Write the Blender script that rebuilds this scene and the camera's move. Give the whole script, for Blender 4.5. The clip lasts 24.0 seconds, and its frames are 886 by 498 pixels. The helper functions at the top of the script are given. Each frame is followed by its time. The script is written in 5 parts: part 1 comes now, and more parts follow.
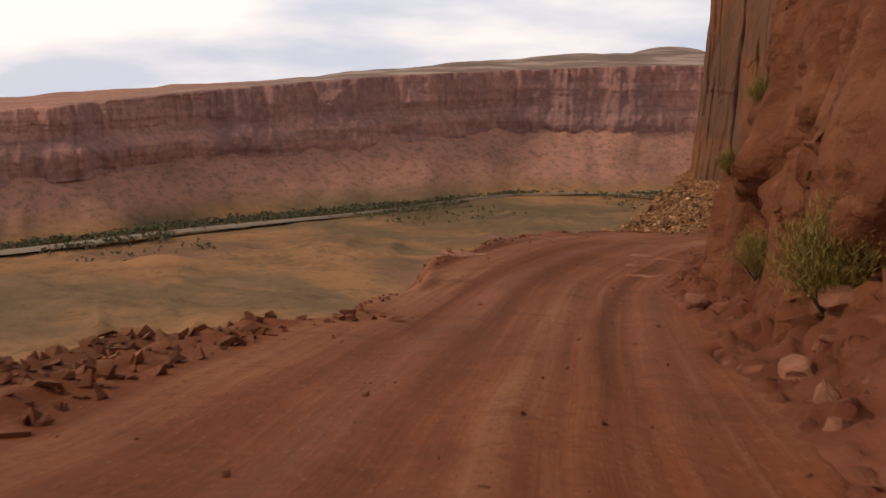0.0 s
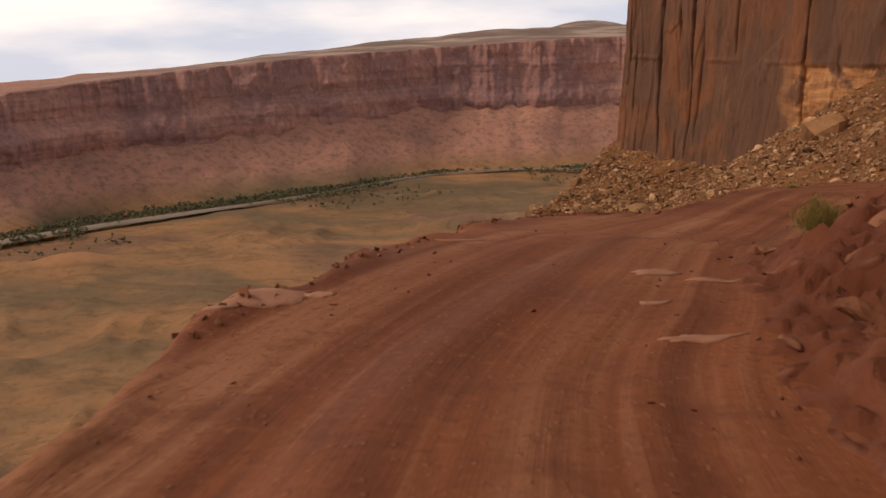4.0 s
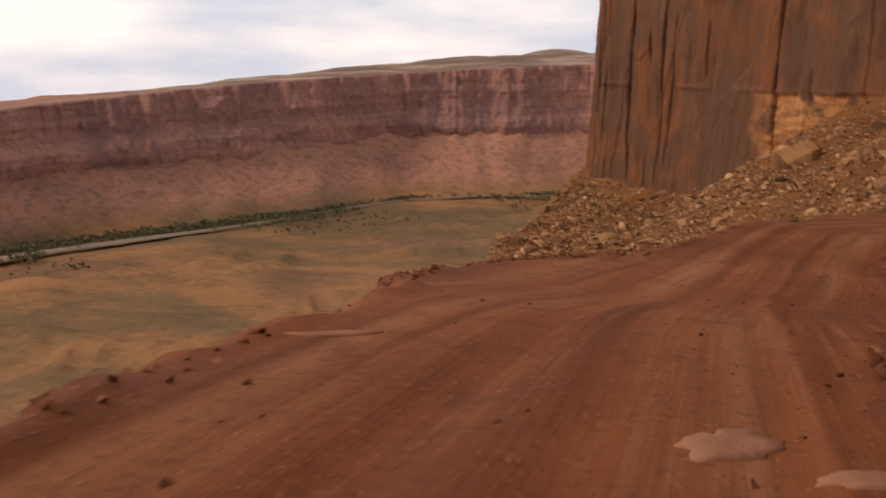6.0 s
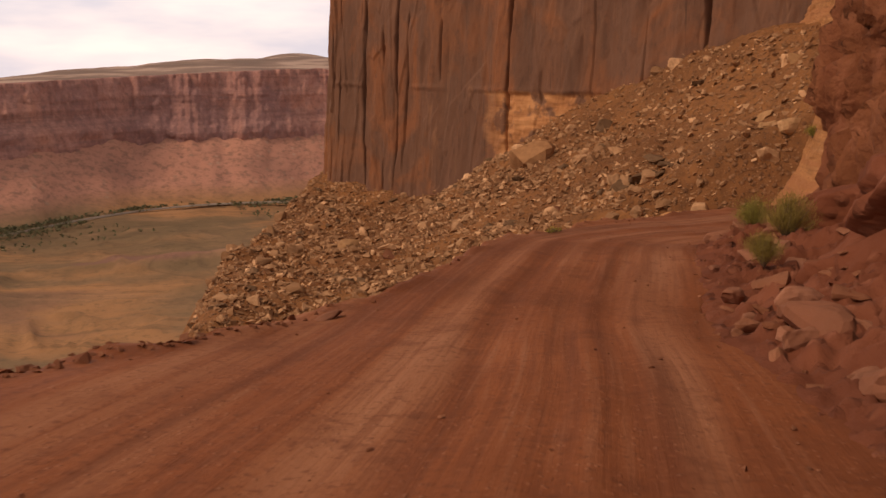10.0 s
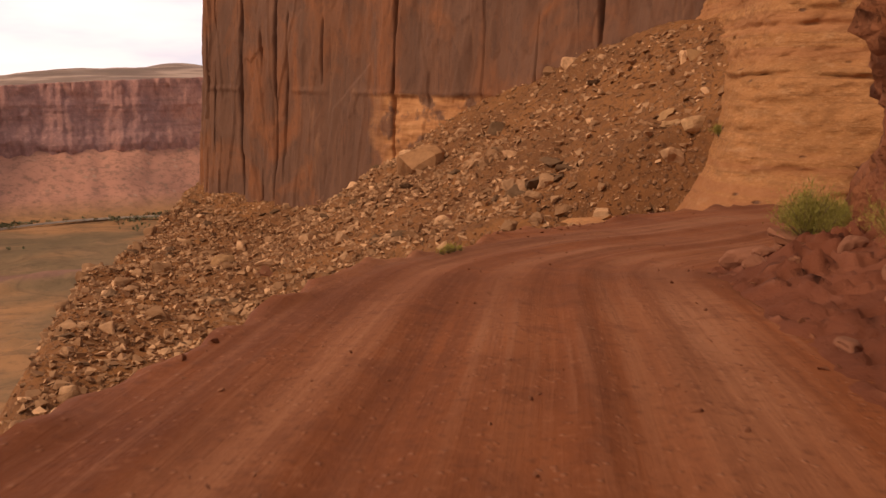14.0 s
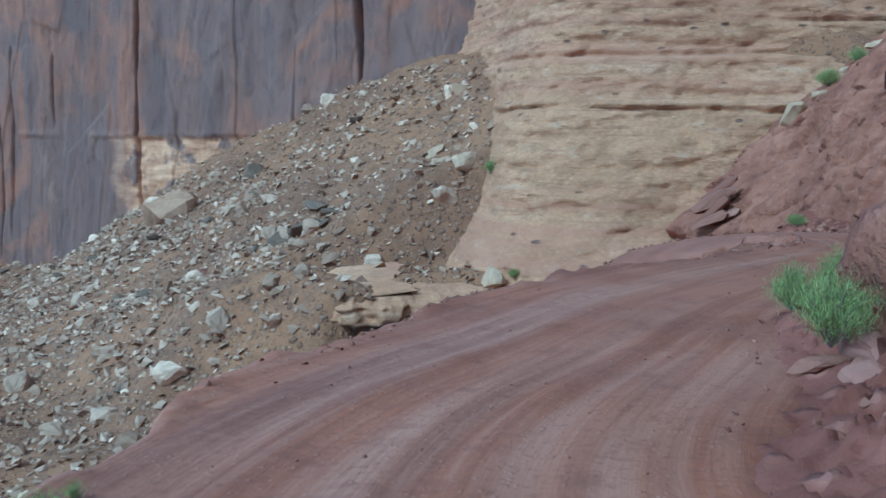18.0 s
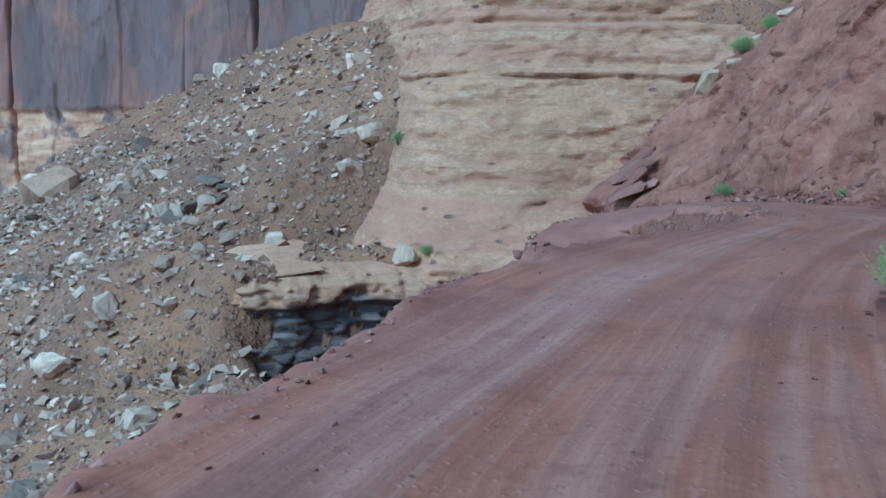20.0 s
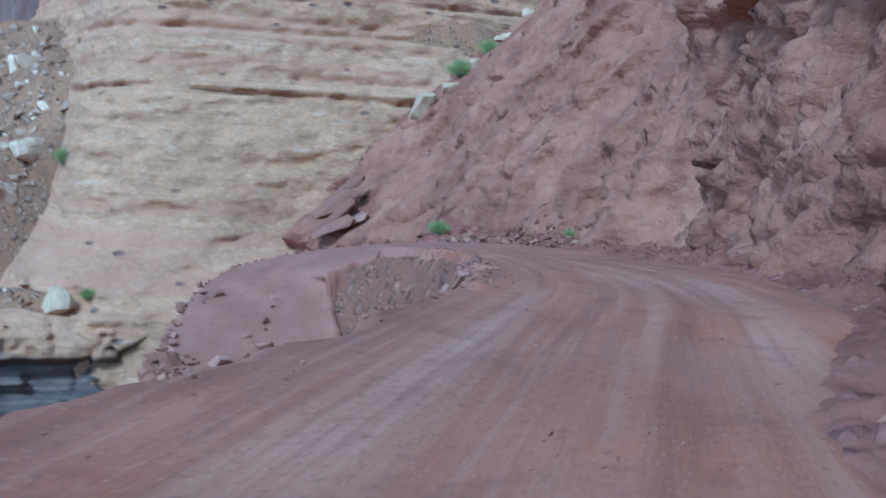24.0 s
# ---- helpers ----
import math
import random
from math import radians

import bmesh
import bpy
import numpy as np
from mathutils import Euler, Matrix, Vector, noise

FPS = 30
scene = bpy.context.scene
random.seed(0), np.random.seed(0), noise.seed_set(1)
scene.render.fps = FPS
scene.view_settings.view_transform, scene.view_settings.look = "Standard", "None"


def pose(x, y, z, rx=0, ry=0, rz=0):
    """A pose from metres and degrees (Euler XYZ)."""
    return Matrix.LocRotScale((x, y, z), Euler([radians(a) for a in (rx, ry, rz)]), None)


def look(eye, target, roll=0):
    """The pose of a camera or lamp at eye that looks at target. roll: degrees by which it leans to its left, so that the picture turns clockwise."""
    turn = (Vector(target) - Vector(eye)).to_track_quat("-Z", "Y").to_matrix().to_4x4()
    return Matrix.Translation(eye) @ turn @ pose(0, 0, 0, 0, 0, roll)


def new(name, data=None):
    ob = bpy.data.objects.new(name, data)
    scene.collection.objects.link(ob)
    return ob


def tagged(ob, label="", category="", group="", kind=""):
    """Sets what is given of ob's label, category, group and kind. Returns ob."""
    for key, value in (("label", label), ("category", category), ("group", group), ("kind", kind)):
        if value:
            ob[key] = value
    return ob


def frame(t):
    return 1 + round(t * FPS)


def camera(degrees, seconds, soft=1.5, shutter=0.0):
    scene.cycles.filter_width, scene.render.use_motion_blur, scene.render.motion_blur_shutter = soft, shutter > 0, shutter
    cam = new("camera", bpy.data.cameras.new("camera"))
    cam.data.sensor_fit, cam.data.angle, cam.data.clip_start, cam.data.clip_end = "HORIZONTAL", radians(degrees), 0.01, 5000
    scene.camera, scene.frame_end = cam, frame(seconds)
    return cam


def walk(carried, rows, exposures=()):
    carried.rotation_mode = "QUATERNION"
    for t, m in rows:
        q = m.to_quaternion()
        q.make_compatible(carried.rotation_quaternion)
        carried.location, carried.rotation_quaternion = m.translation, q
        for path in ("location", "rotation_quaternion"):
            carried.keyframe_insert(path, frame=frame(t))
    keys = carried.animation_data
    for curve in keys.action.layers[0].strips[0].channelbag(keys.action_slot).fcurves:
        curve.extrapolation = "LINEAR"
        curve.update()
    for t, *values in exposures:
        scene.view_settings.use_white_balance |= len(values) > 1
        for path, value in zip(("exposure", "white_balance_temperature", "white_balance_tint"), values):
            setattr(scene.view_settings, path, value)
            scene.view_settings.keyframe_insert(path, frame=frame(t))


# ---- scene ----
cam = camera(49.9, 24.0, shutter=0.5)
PATH = [
    (0, (0.001, -0.001, 1.700), (-0.002, 1.956, 1.285), 1.2),
    (0.5, (0.082, 1.370, 1.460), (0.093, 3.329, 1.057), 2.1),
    (1, (0.203, 2.808, 1.210), (0.254, 4.765, 0.803), 1.8),
    (1.5, (0.350, 4.314, 0.952), (0.409, 6.261, 0.498), 0.9),
    (2, (0.540, 5.881, 0.692), (0.577, 7.838, 0.278), 1.5),
    (2.5, (0.757, 7.508, 0.432), (0.853, 9.453, -0.024), -0.9),
    (4.5, (1.737, 13.837, -0.574), (1.890, 15.780, -1.023), -0.4),
    (5, (2.093, 15.640, -0.839), (2.236, 17.596, -1.232), -0.3),
    (5.5, (2.472, 17.380, -1.082), (2.584, 19.340, -1.464), 0.8),
    (6, (2.904, 18.950, -1.261), (3.118, 20.898, -1.661), 0.2),
    (6.5, (3.503, 20.503, -1.365), (3.810, 22.426, -1.823), 0.4),
    (7, (4.157, 22.017, -1.475), (4.557, 23.937, -1.870), -0.2),
    (7.5, (4.803, 23.478, -1.623), (5.236, 25.402, -1.957), 0.8),
    (8, (5.405, 24.897, -1.814), (5.941, 26.788, -2.182), 0.4),
    (8.5, (5.969, 26.274, -2.031), (6.517, 28.157, -2.420), 0.2),
    (9, (6.526, 27.627, -2.263), (7.148, 29.487, -2.652), -1.1),
    (9.5, (7.103, 28.974, -2.508), (7.793, 30.810, -2.900), -0.6),
    (11.5, (9.790, 34.486, -3.791), (10.545, 36.300, -4.163), 2.3),
    (12, (10.644, 35.910, -4.024), (11.400, 37.728, -4.375), 1.4),
    (12.5, (11.551, 37.356, -4.241), (12.376, 39.140, -4.607), -0.9),
    (13, (12.357, 38.713, -4.468), (13.230, 40.477, -4.824), -0.9),
    (13.5, (12.994, 40.083, -4.650), (13.948, 41.809, -4.984), -0.7),
    (14, (13.570, 41.379, -4.811), (14.501, 43.112, -5.174), 0.6),
    (14.5, (14.253, 42.635, -4.989), (15.251, 44.339, -5.302), -0.3),
    (15, (15.115, 43.880, -5.137), (16.203, 45.536, -5.406), -0.7),
    (15.5, (16.029, 45.153, -5.252), (17.153, 46.787, -5.511), 1.2),
    (16, (16.910, 46.386, -5.370), (18.076, 47.984, -5.664), 1.0),
    (16.5, (17.752, 47.617, -5.373), (18.988, 49.163, -5.663), 0.9),
    (17, (18.667, 48.620, -5.357), (19.938, 50.140, -5.630), 1.3),
    (17.5, (19.389, 49.679, -5.432), (20.693, 51.170, -5.705), -0.3),
    (18, (20.049, 50.756, -5.563), (21.383, 52.220, -5.838), 0.0),
    (18.5, (20.682, 51.833, -5.722), (22.096, 53.222, -5.986), -0.7),
    (20.5, (23.557, 56.068, -6.497), (25.083, 57.311, -6.849), 0.4),
    (21, (24.888, 56.843, -6.658), (26.516, 57.949, -7.011), -1.0),
    (21.5, (26.365, 57.535, -6.811), (28.027, 58.591, -7.157), -0.7),
    (22, (27.892, 58.192, -6.940), (29.589, 59.198, -7.273), -0.8),
    (22.5, (29.468, 58.798, -7.068), (31.215, 59.721, -7.377), -1.1),
    (23, (30.981, 59.263, -7.147), (32.733, 60.206, -7.359), 1.8),
    (23.5, (32.523, 59.739, -7.198), (34.300, 60.631, -7.405), 0.1),
    (24, (34.051, 60.096, -7.187), (35.852, 60.931, -7.435), 2.7),
]
EXPOSURE = [
    (0.0, 0.04, 7900, 19), (6.0, 0.08, 8300, 22), (9.0, 0.12, 9200, 30), (12.0, 0.28, 9300, 31), (14.6, 0.38, 9500, 32),
    (15.8, 0.48, 3220, -21), (17.0, 0.92, 3230, -22), (18.0, 1.20, 3190, -21), (21.0, 1.30, 3000, -19), (24.0, 1.50, 3000, -17),
]
walk(cam, [(t, look(eye, target, roll)) for t, eye, target, roll in PATH], EXPOSURE)

# ---- sky and sun ----
world = bpy.data.worlds.new("overcast_sky")
scene.world = world
world.use_nodes = True
wn, wl = world.node_tree.nodes, world.node_tree.links
wn.clear()
w_out = wn.new("ShaderNodeOutputWorld")
w_bg = wn.new("ShaderNodeBackground")
w_sky = wn.new("ShaderNodeTexSky")
w_sky.sky_type, w_sky.sun_disc = "NISHITA", False
w_sky.sun_elevation, w_sky.sun_rotation = radians(32), radians(-55)
w_co = wn.new("ShaderNodeTexCoord")
w_map = wn.new("ShaderNodeMapping")
w_map.inputs["Scale"].default_value = (1.4, 1.4, 6.0)
w_noise = wn.new("ShaderNodeTexNoise")
w_noise.inputs["Scale"].default_value, w_noise.inputs["Detail"].default_value = 2.2, 5.0
w_ramp = wn.new("ShaderNodeValToRGB")
w_ramp.color_ramp.elements[0].position, w_ramp.color_ramp.elements[0].color = 0.40, (5.4, 6.4, 7.9, 1)
w_ramp.color_ramp.elements[1].position, w_ramp.color_ramp.elements[1].color = 0.58, (9.2, 9.3, 9.5, 1)
w_mix = wn.new("ShaderNodeMixRGB")
w_mix.inputs[0].default_value = 0.9
wl.new(w_co.outputs["Generated"], w_map.inputs["Vector"])
wl.new(w_map.outputs["Vector"], w_noise.inputs["Vector"])
wl.new(w_noise.outputs["Fac"], w_ramp.inputs["Fac"])
w_sep = wn.new("ShaderNodeSeparateXYZ")
wl.new(w_co.outputs["Generated"], w_sep.inputs[0])
w_low = wn.new("ShaderNodeValToRGB")
w_low.color_ramp.elements[0].position, w_low.color_ramp.elements[0].color = 0.12, (1.03, 1.09, 1.17, 1)
w_low.color_ramp.elements[1].position, w_low.color_ramp.elements[1].color = 0.45, (0.50, 0.51, 0.54, 1)
wl.new(w_sep.outputs[2], w_low.inputs[0])
w_dim = wn.new("ShaderNodeMixRGB")
w_dim.blend_type = "MULTIPLY"
w_dim.inputs[0].default_value = 1.0
wl.new(w_sky.outputs["Color"], w_mix.inputs[1])
wl.new(w_ramp.outputs["Color"], w_mix.inputs[2])
wl.new(w_mix.outputs[0], w_dim.inputs[1])
wl.new(w_low.outputs[0], w_dim.inputs[2])
wl.new(w_dim.outputs[0], w_bg.inputs["Color"])
w_bg.inputs["Strength"].default_value = 0.1
wl.new(w_bg.outputs[0], w_out.inputs["Surface"])

sun = new("sun", bpy.data.lights.new("sun", "SUN"))
sun.data.energy, sun.data.angle, sun.data.color = 1.5, radians(12), (1.0, 0.93, 0.84)
sun.matrix_world = look((-80, 60, 75), (0, 60, 0))


# ---- helpers of this scene ----
def hashed(ix, iy, iz, seed):
    h = (ix * 374761393 + iy * 668265263 + iz * 2147483647 + seed * 974711) & 0xFFFFFFFF
    h = ((h ^ (h >> 13)) * 1274126177) & 0xFFFFFFFF
    return ((h ^ (h >> 16)) & 0xFFFF) / 65535.0


def vnoise(x, y, z=0.0, seed=0):
    """Smooth value noise, -1 to 1, for arrays."""
    x, y, z = np.broadcast_arrays(np.asarray(x, float), np.asarray(y, float), np.asarray(z, float))
    i, j, k = np.floor(x).astype(np.int64), np.floor(y).astype(np.int64), np.floor(z).astype(np.int64)
    u, v, w = x - i, y - j, z - k
    u, v, w = u * u * (3 - 2 * u), v * v * (3 - 2 * v), w * w * (3 - 2 * w)
    out = 0
    for a in (0, 1):
        for b in (0, 1):
            for c in (0, 1):
                out = out + hashed(i + a, j + b, k + c, seed) * (u if a else 1 - u) * (v if b else 1 - v) * (w if c else 1 - w)
    return 2 * out - 1


def fbm(x, y, z=0.0, octaves=4, seed=0, gain=0.5):
    out, amp, f = 0, 1.0, 1.0
    for n in range(octaves):
        out = out + amp * vnoise(np.asarray(x) * f, np.asarray(y) * f, np.asarray(z) * f, seed + n)
        amp, f = amp * gain, f * 2.03
    return out


def facets(x, y, z=0.0, seed=0, tilt=1.0):
    """Broken-block relief: each cell of a jittered grid is a tilted flat facet. Returns height and distance to the next cell."""
    x, y, z = np.broadcast_arrays(np.asarray(x, float), np.asarray(y, float), np.asarray(z, float))
    i, j, k = np.floor(x).astype(np.int64), np.floor(y).astype(np.int64), np.floor(z).astype(np.int64)
    flat = np.ptp(z) == 0
    d1, d2, out = np.full(x.shape, 9.0), np.full(x.shape, 9.0), np.zeros(x.shape)
    for a in (-1, 0, 1):
        for b in (-1, 0, 1):
            for c in (0,) if flat else (-1, 0, 1):
                ci, cj, ck = i + a, j + b, k + c
                px, py = x - ci - hashed(ci, cj, ck, seed), y - cj - hashed(ci, cj, ck, seed + 1)
                pz = 0 * px if flat else z - ck - hashed(ci, cj, ck, seed + 2)
                d = np.sqrt(px * px + py * py + pz * pz)
                h = 2 * hashed(ci, cj, ck, seed + 3) - 1 + tilt * ((2 * hashed(ci, cj, ck, seed + 4) - 1) * px + (2 * hashed(ci, cj, ck, seed + 5) - 1) * py)
                near = d < d1
                d2 = np.where(near, d1, np.minimum(d2, d))
                out = np.where(near, h, out)
                d1 = np.minimum(d, d1)
    return out, d2 - d1


def smooth(a, b, x):
    t = np.clip((x - a) / (b - a), 0, 1)
    return t * t * (3 - 2 * t)


def ridge(v):
    return 1 - np.abs(v)


def grid_mesh(name, verts, uv=None, flip=False, shade=True):
    """A mesh from an array of rows x columns x 3, with (u, v) per vertex in its UV map."""
    n, m = verts.shape[:2]
    idx = np.arange(n * m).reshape(n, m)
    a, b, c, d = idx[:-1, :-1], idx[1:, :-1], idx[1:, 1:], idx[:-1, 1:]
    quads = np.stack([a, d, c, b] if flip else [a, b, c, d], -1).reshape(-1, 4)
    me = bpy.data.meshes.new(name)
    me.vertices.add(n * m)
    me.vertices.foreach_set("co", verts.reshape(-1).astype(np.float32))
    me.loops.add(quads.size)
    me.loops.foreach_set("vertex_index", quads.reshape(-1).astype(np.int32))
    me.polygons.add(len(quads))
    me.polygons.foreach_set("loop_start", (np.arange(len(quads)) * 4).astype(np.int32))
    me.polygons.foreach_set("loop_total", np.full(len(quads), 4, np.int32))
    me.polygons.foreach_set("use_smooth", np.full(len(quads), shade))
    me.update(calc_edges=True)
    if uv is not None:
        layer = me.uv_layers.new(name="UVMap")
        layer.data.foreach_set("uv", uv.reshape(-1, 2)[quads.reshape(-1)].reshape(-1).astype(np.float32))
    me.validate()
    return me


def structure(name, me, mat, label, category):
    me.materials.append(mat)
    return tagged(new(name, me), label, category, kind="structure")


def part(name, bm, material, parent, label=""):
    """Links a bmesh as one mesh object under a thing or a part."""
    me = bpy.data.meshes.new(name)
    bm.to_mesh(me)
    bm.free()
    me.materials.append(material)
    ob = new(name, me)
    ob.parent = parent
    if label:
        tagged(ob, label)
    return ob


def spline(points, step):
    """A smooth curve through points, sampled at about that step."""
    p = np.array(points, float)
    p = np.vstack([2 * p[0] - p[1], p, 2 * p[-1] - p[-2]])
    out = []
    for i in range(1, len(p) - 2):
        n = max(2, int(np.linalg.norm(p[i + 1][:2] - p[i][:2]) / step))
        t = np.linspace(0, 1, n, endpoint=False)[:, None]
        a, b, c, d = p[i - 1], p[i], p[i + 1], p[i + 2]
        out.append(0.5 * (2 * b + (c - a) * t + (2 * a - 5 * b + 4 * c - d) * t**2 + (3 * b - a - 3 * c + d) * t**3))
    return np.vstack(out + [p[-2:-1]])


def left_normals(line):
    d = np.gradient(line[:, :2], axis=0)
    d /= np.linalg.norm(d, axis=1)[:, None] + 1e-9
    return np.stack([-d[:, 1], d[:, 0]], 1)


def along(line):
    return np.r_[0, np.cumsum(np.linalg.norm(np.diff(line[:, :2], axis=0), axis=1))]


# ---- materials ----
class Nodes:
    """A short way to write a node material."""

    def __init__(self, name):
        self.mat = bpy.data.materials.new(name)
        self.mat.use_nodes = True
        self.t = self.mat.node_tree
        self.t.nodes.clear()
        self.out = self.t.nodes.new("ShaderNodeOutputMaterial")
        self.bsdf = self.t.nodes.new("ShaderNodeBsdfPrincipled")
        self.t.links.new(self.bsdf.outputs[0], self.out.inputs[0])
        self.geo = self.t.nodes.new("ShaderNodeNewGeometry")
        self.place = self.geo.outputs["Position"]

    def link(self, a, b):
        self.t.links.new(a, b)

    def scaled(self, vec, s):
        n = self.t.nodes.new("ShaderNodeVectorMath")
        n.operation = "MULTIPLY"
        n.inputs[1].default_value = s
        self.link(vec, n.inputs[0])
        return n.outputs[0]

    def noise(self, scale, detail=4.0, stretch=None, rough=0.55, warp=0.0, vec=None):
        n = self.t.nodes.new("ShaderNodeTexNoise")
        n.inputs["Scale"].default_value, n.inputs["Detail"].default_value = scale, detail
        n.inputs["Roughness"].default_value, n.inputs["Distortion"].default_value = rough, warp
        src = vec or self.place
        self.link(self.scaled(src, stretch) if stretch else src, n.inputs["Vector"])
        return n.outputs["Fac"]

    def cells(self, scale, stretch=None, feature="F1", vec=None, out="Distance"):
        n = self.t.nodes.new("ShaderNodeTexVoronoi")
        n.feature = feature
        n.inputs["Scale"].default_value = scale
        src = vec or self.place
        self.link(self.scaled(src, stretch) if stretch else src, n.inputs["Vector"])
        return n.outputs[out]

    def ramp(self, fac, stops):
        n = self.t.nodes.new("ShaderNodeValToRGB")
        el = n.color_ramp.elements
        while len(el) < len(stops):
            el.new(0.5)
        for e, (at, col) in zip(el, stops):
            e.position = at
            e.color = (*col, 1) if isinstance(col, tuple) else (col, col, col, 1)
        self.link(fac, n.inputs[0])
        return n.outputs[0]

    def mix(self, fac, a, b, mode="MIX"):
        n = self.t.nodes.new("ShaderNodeMixRGB")
        n.blend_type = mode
        for k, v in enumerate((fac, a, b)):
            if isinstance(v, (int, float)):
                n.inputs[k].default_value = v if k == 0 else (v, v, v, 1)
            elif isinstance(v, tuple):
                n.inputs[k].default_value = (*v, 1)
            else:
                self.link(v, n.inputs[k])
        return n.outputs[0]

    def math(self, op, a, b=0.0):
        n = self.t.nodes.new("ShaderNodeMath")
        n.operation = op
        for k, v in enumerate((a, b)):
            if isinstance(v, (int, float)):
                n.inputs[k].default_value = v
            else:
                self.link(v, n.inputs[k])
        return n.outputs[0]

    def axis(self, which, vec=None):
        n = self.t.nodes.new("ShaderNodeSeparateXYZ")
        self.link(vec or self.place, n.inputs[0])
        return n.outputs[which]

    def uv(self):
        n = self.t.nodes.new("ShaderNodeTexCoord")
        return n.outputs["UV"]

    def bump(self, height, strength=0.5, distance=0.1):
        n = self.t.nodes.new("ShaderNodeBump")
        n.inputs["Strength"].default_value, n.inputs["Distance"].default_value = strength, distance
        self.link(height, n.inputs["Height"])
        if self.bsdf.inputs["Normal"].links:
            self.link(self.bsdf.inputs["Normal"].links[0].from_socket, n.inputs["Normal"])
        self.link(n.outputs[0], self.bsdf.inputs["Normal"])

    def done(self, colour, rough=0.9, spec=0.2):
        if isinstance(colour, tuple):
            self.bsdf.inputs["Base Color"].default_value = (*colour, 1)
        else:
            self.link(colour, self.bsdf.inputs["Base Color"])
        if isinstance(rough, (int, float)):
            self.bsdf.inputs["Roughness"].default_value = rough
        else:
            self.link(rough, self.bsdf.inputs["Roughness"])
        self.bsdf.inputs["Specular IOR Level"].default_value = spec
        return self.mat


def road_material():
    """Damp red dirt: long wheel streaks, packed pale tracks, gravel and crumbs."""
    n = Nodes("red_dirt_road")
    uv = n.uv()
    # the wheel streaks fade out on the steep lower leg
    leg = n.t.nodes.new("ShaderNodeMapRange")
    leg.inputs[1].default_value, leg.inputs[2].default_value = 162.0, 154.0
    n.link(n.axis(1, uv), leg.inputs[0])
    base = n.ramp(n.noise(0.22, 5, None, 0.6), [(0.32, (0.165, 0.046, 0.015)), (0.5, (0.235, 0.068, 0.022)), (0.68, (0.30, 0.092, 0.032))])
    base = n.mix(leg.outputs[0], n.ramp(n.noise(0.5, 6, None, 0.6), [(0.3, (0.165, 0.055, 0.025)), (0.7, (0.25, 0.088, 0.042))]), base)
    worn = n.math("MULTIPLY", leg.outputs[0], n.ramp(n.noise(0.11, 3), [(0.38, 0.35), (0.62, 0.95)]))
    broad = n.noise(1.0, 3, (0.8, 0.028, 1.0), 0.5, 0.2, vec=uv)
    col = n.mix(n.math("MULTIPLY", worn, n.ramp(broad, [(0.49, 0.0), (0.60, 0.85)])), base, (0.38, 0.165, 0.085))
    dark = n.noise(1.0, 4, (1.5, 0.045, 1.0), 0.55, 0.3, vec=uv)
    col = n.mix(n.math("MULTIPLY", worn, n.ramp(dark, [(0.5, 0.0), (0.66, 0.85)])), col, (0.116, 0.031, 0.011))
    fine = n.noise(1.0, 4, (6.5, 0.16, 1.0), 0.6, 0.2, vec=uv)
    col = n.mix(n.math("MULTIPLY", worn, n.ramp(fine, [(0.50, 0.0), (0.62, 0.45)])), col, (0.140, 0.039, 0.015))
    col = n.mix(n.math("MULTIPLY", worn, n.ramp(fine, [(0.36, 0.45), (0.46, 0.0)])), col, (0.335, 0.140, 0.072))
    crumbs = n.noise(9.0, 6, None, 0.7)
    col = n.mix(n.ramp(crumbs, [(0.54, 0.0), (0.66, 0.55)]), col, (0.112, 0.031, 0.012))
    col = n.mix(n.ramp(crumbs, [(0.34, 0.5), (0.44, 0.0)]), col, (0.307, 0.115, 0.053))
    col = n.mix(n.ramp(n.noise(1.3, 6, None, 0.65), [(0.34, 0.45), (0.46, 0.0)]), col, (0.130, 0.036, 0.014))
    # paler, pinker dust towards the hairpin
    dust = n.t.nodes.new("ShaderNodeMapRange")
    dust.inputs[1].default_value, dust.inputs[2].default_value = 92.0, 112.0
    n.link(n.axis(1, uv), dust.inputs[0])
    col = n.mix(n.math("MULTIPLY", dust.outputs[0], n.ramp(n.noise(0.35, 6, None, 0.65), [(0.35, 0.05), (0.65, 0.38)])), col, (0.285, 0.113, 0.062))
    pebbles = n.cells(11.0)
    some = n.ramp(n.axis(0, n.cells(11.0, out="Color")), [(0.62, 0.0), (0.66, 1.0)])
    col = n.mix(n.math("MULTIPLY", some, n.ramp(pebbles, [(0.10, 0.6), (0.26, 0.0)])), col, (0.316, 0.140, 0.078))
    n.bump(fine, 0.30, 0.05)
    n.bump(crumbs, 0.45, 0.03)
    n.bump(n.math("MULTIPLY", some, n.ramp(pebbles, [(0.1, 1.0), (0.3, 0.0)])), 0.4, 0.03)
    return n.done(col, n.ramp(broad, [(0.3, 0.72), (0.6, 0.95)]), 0.2)


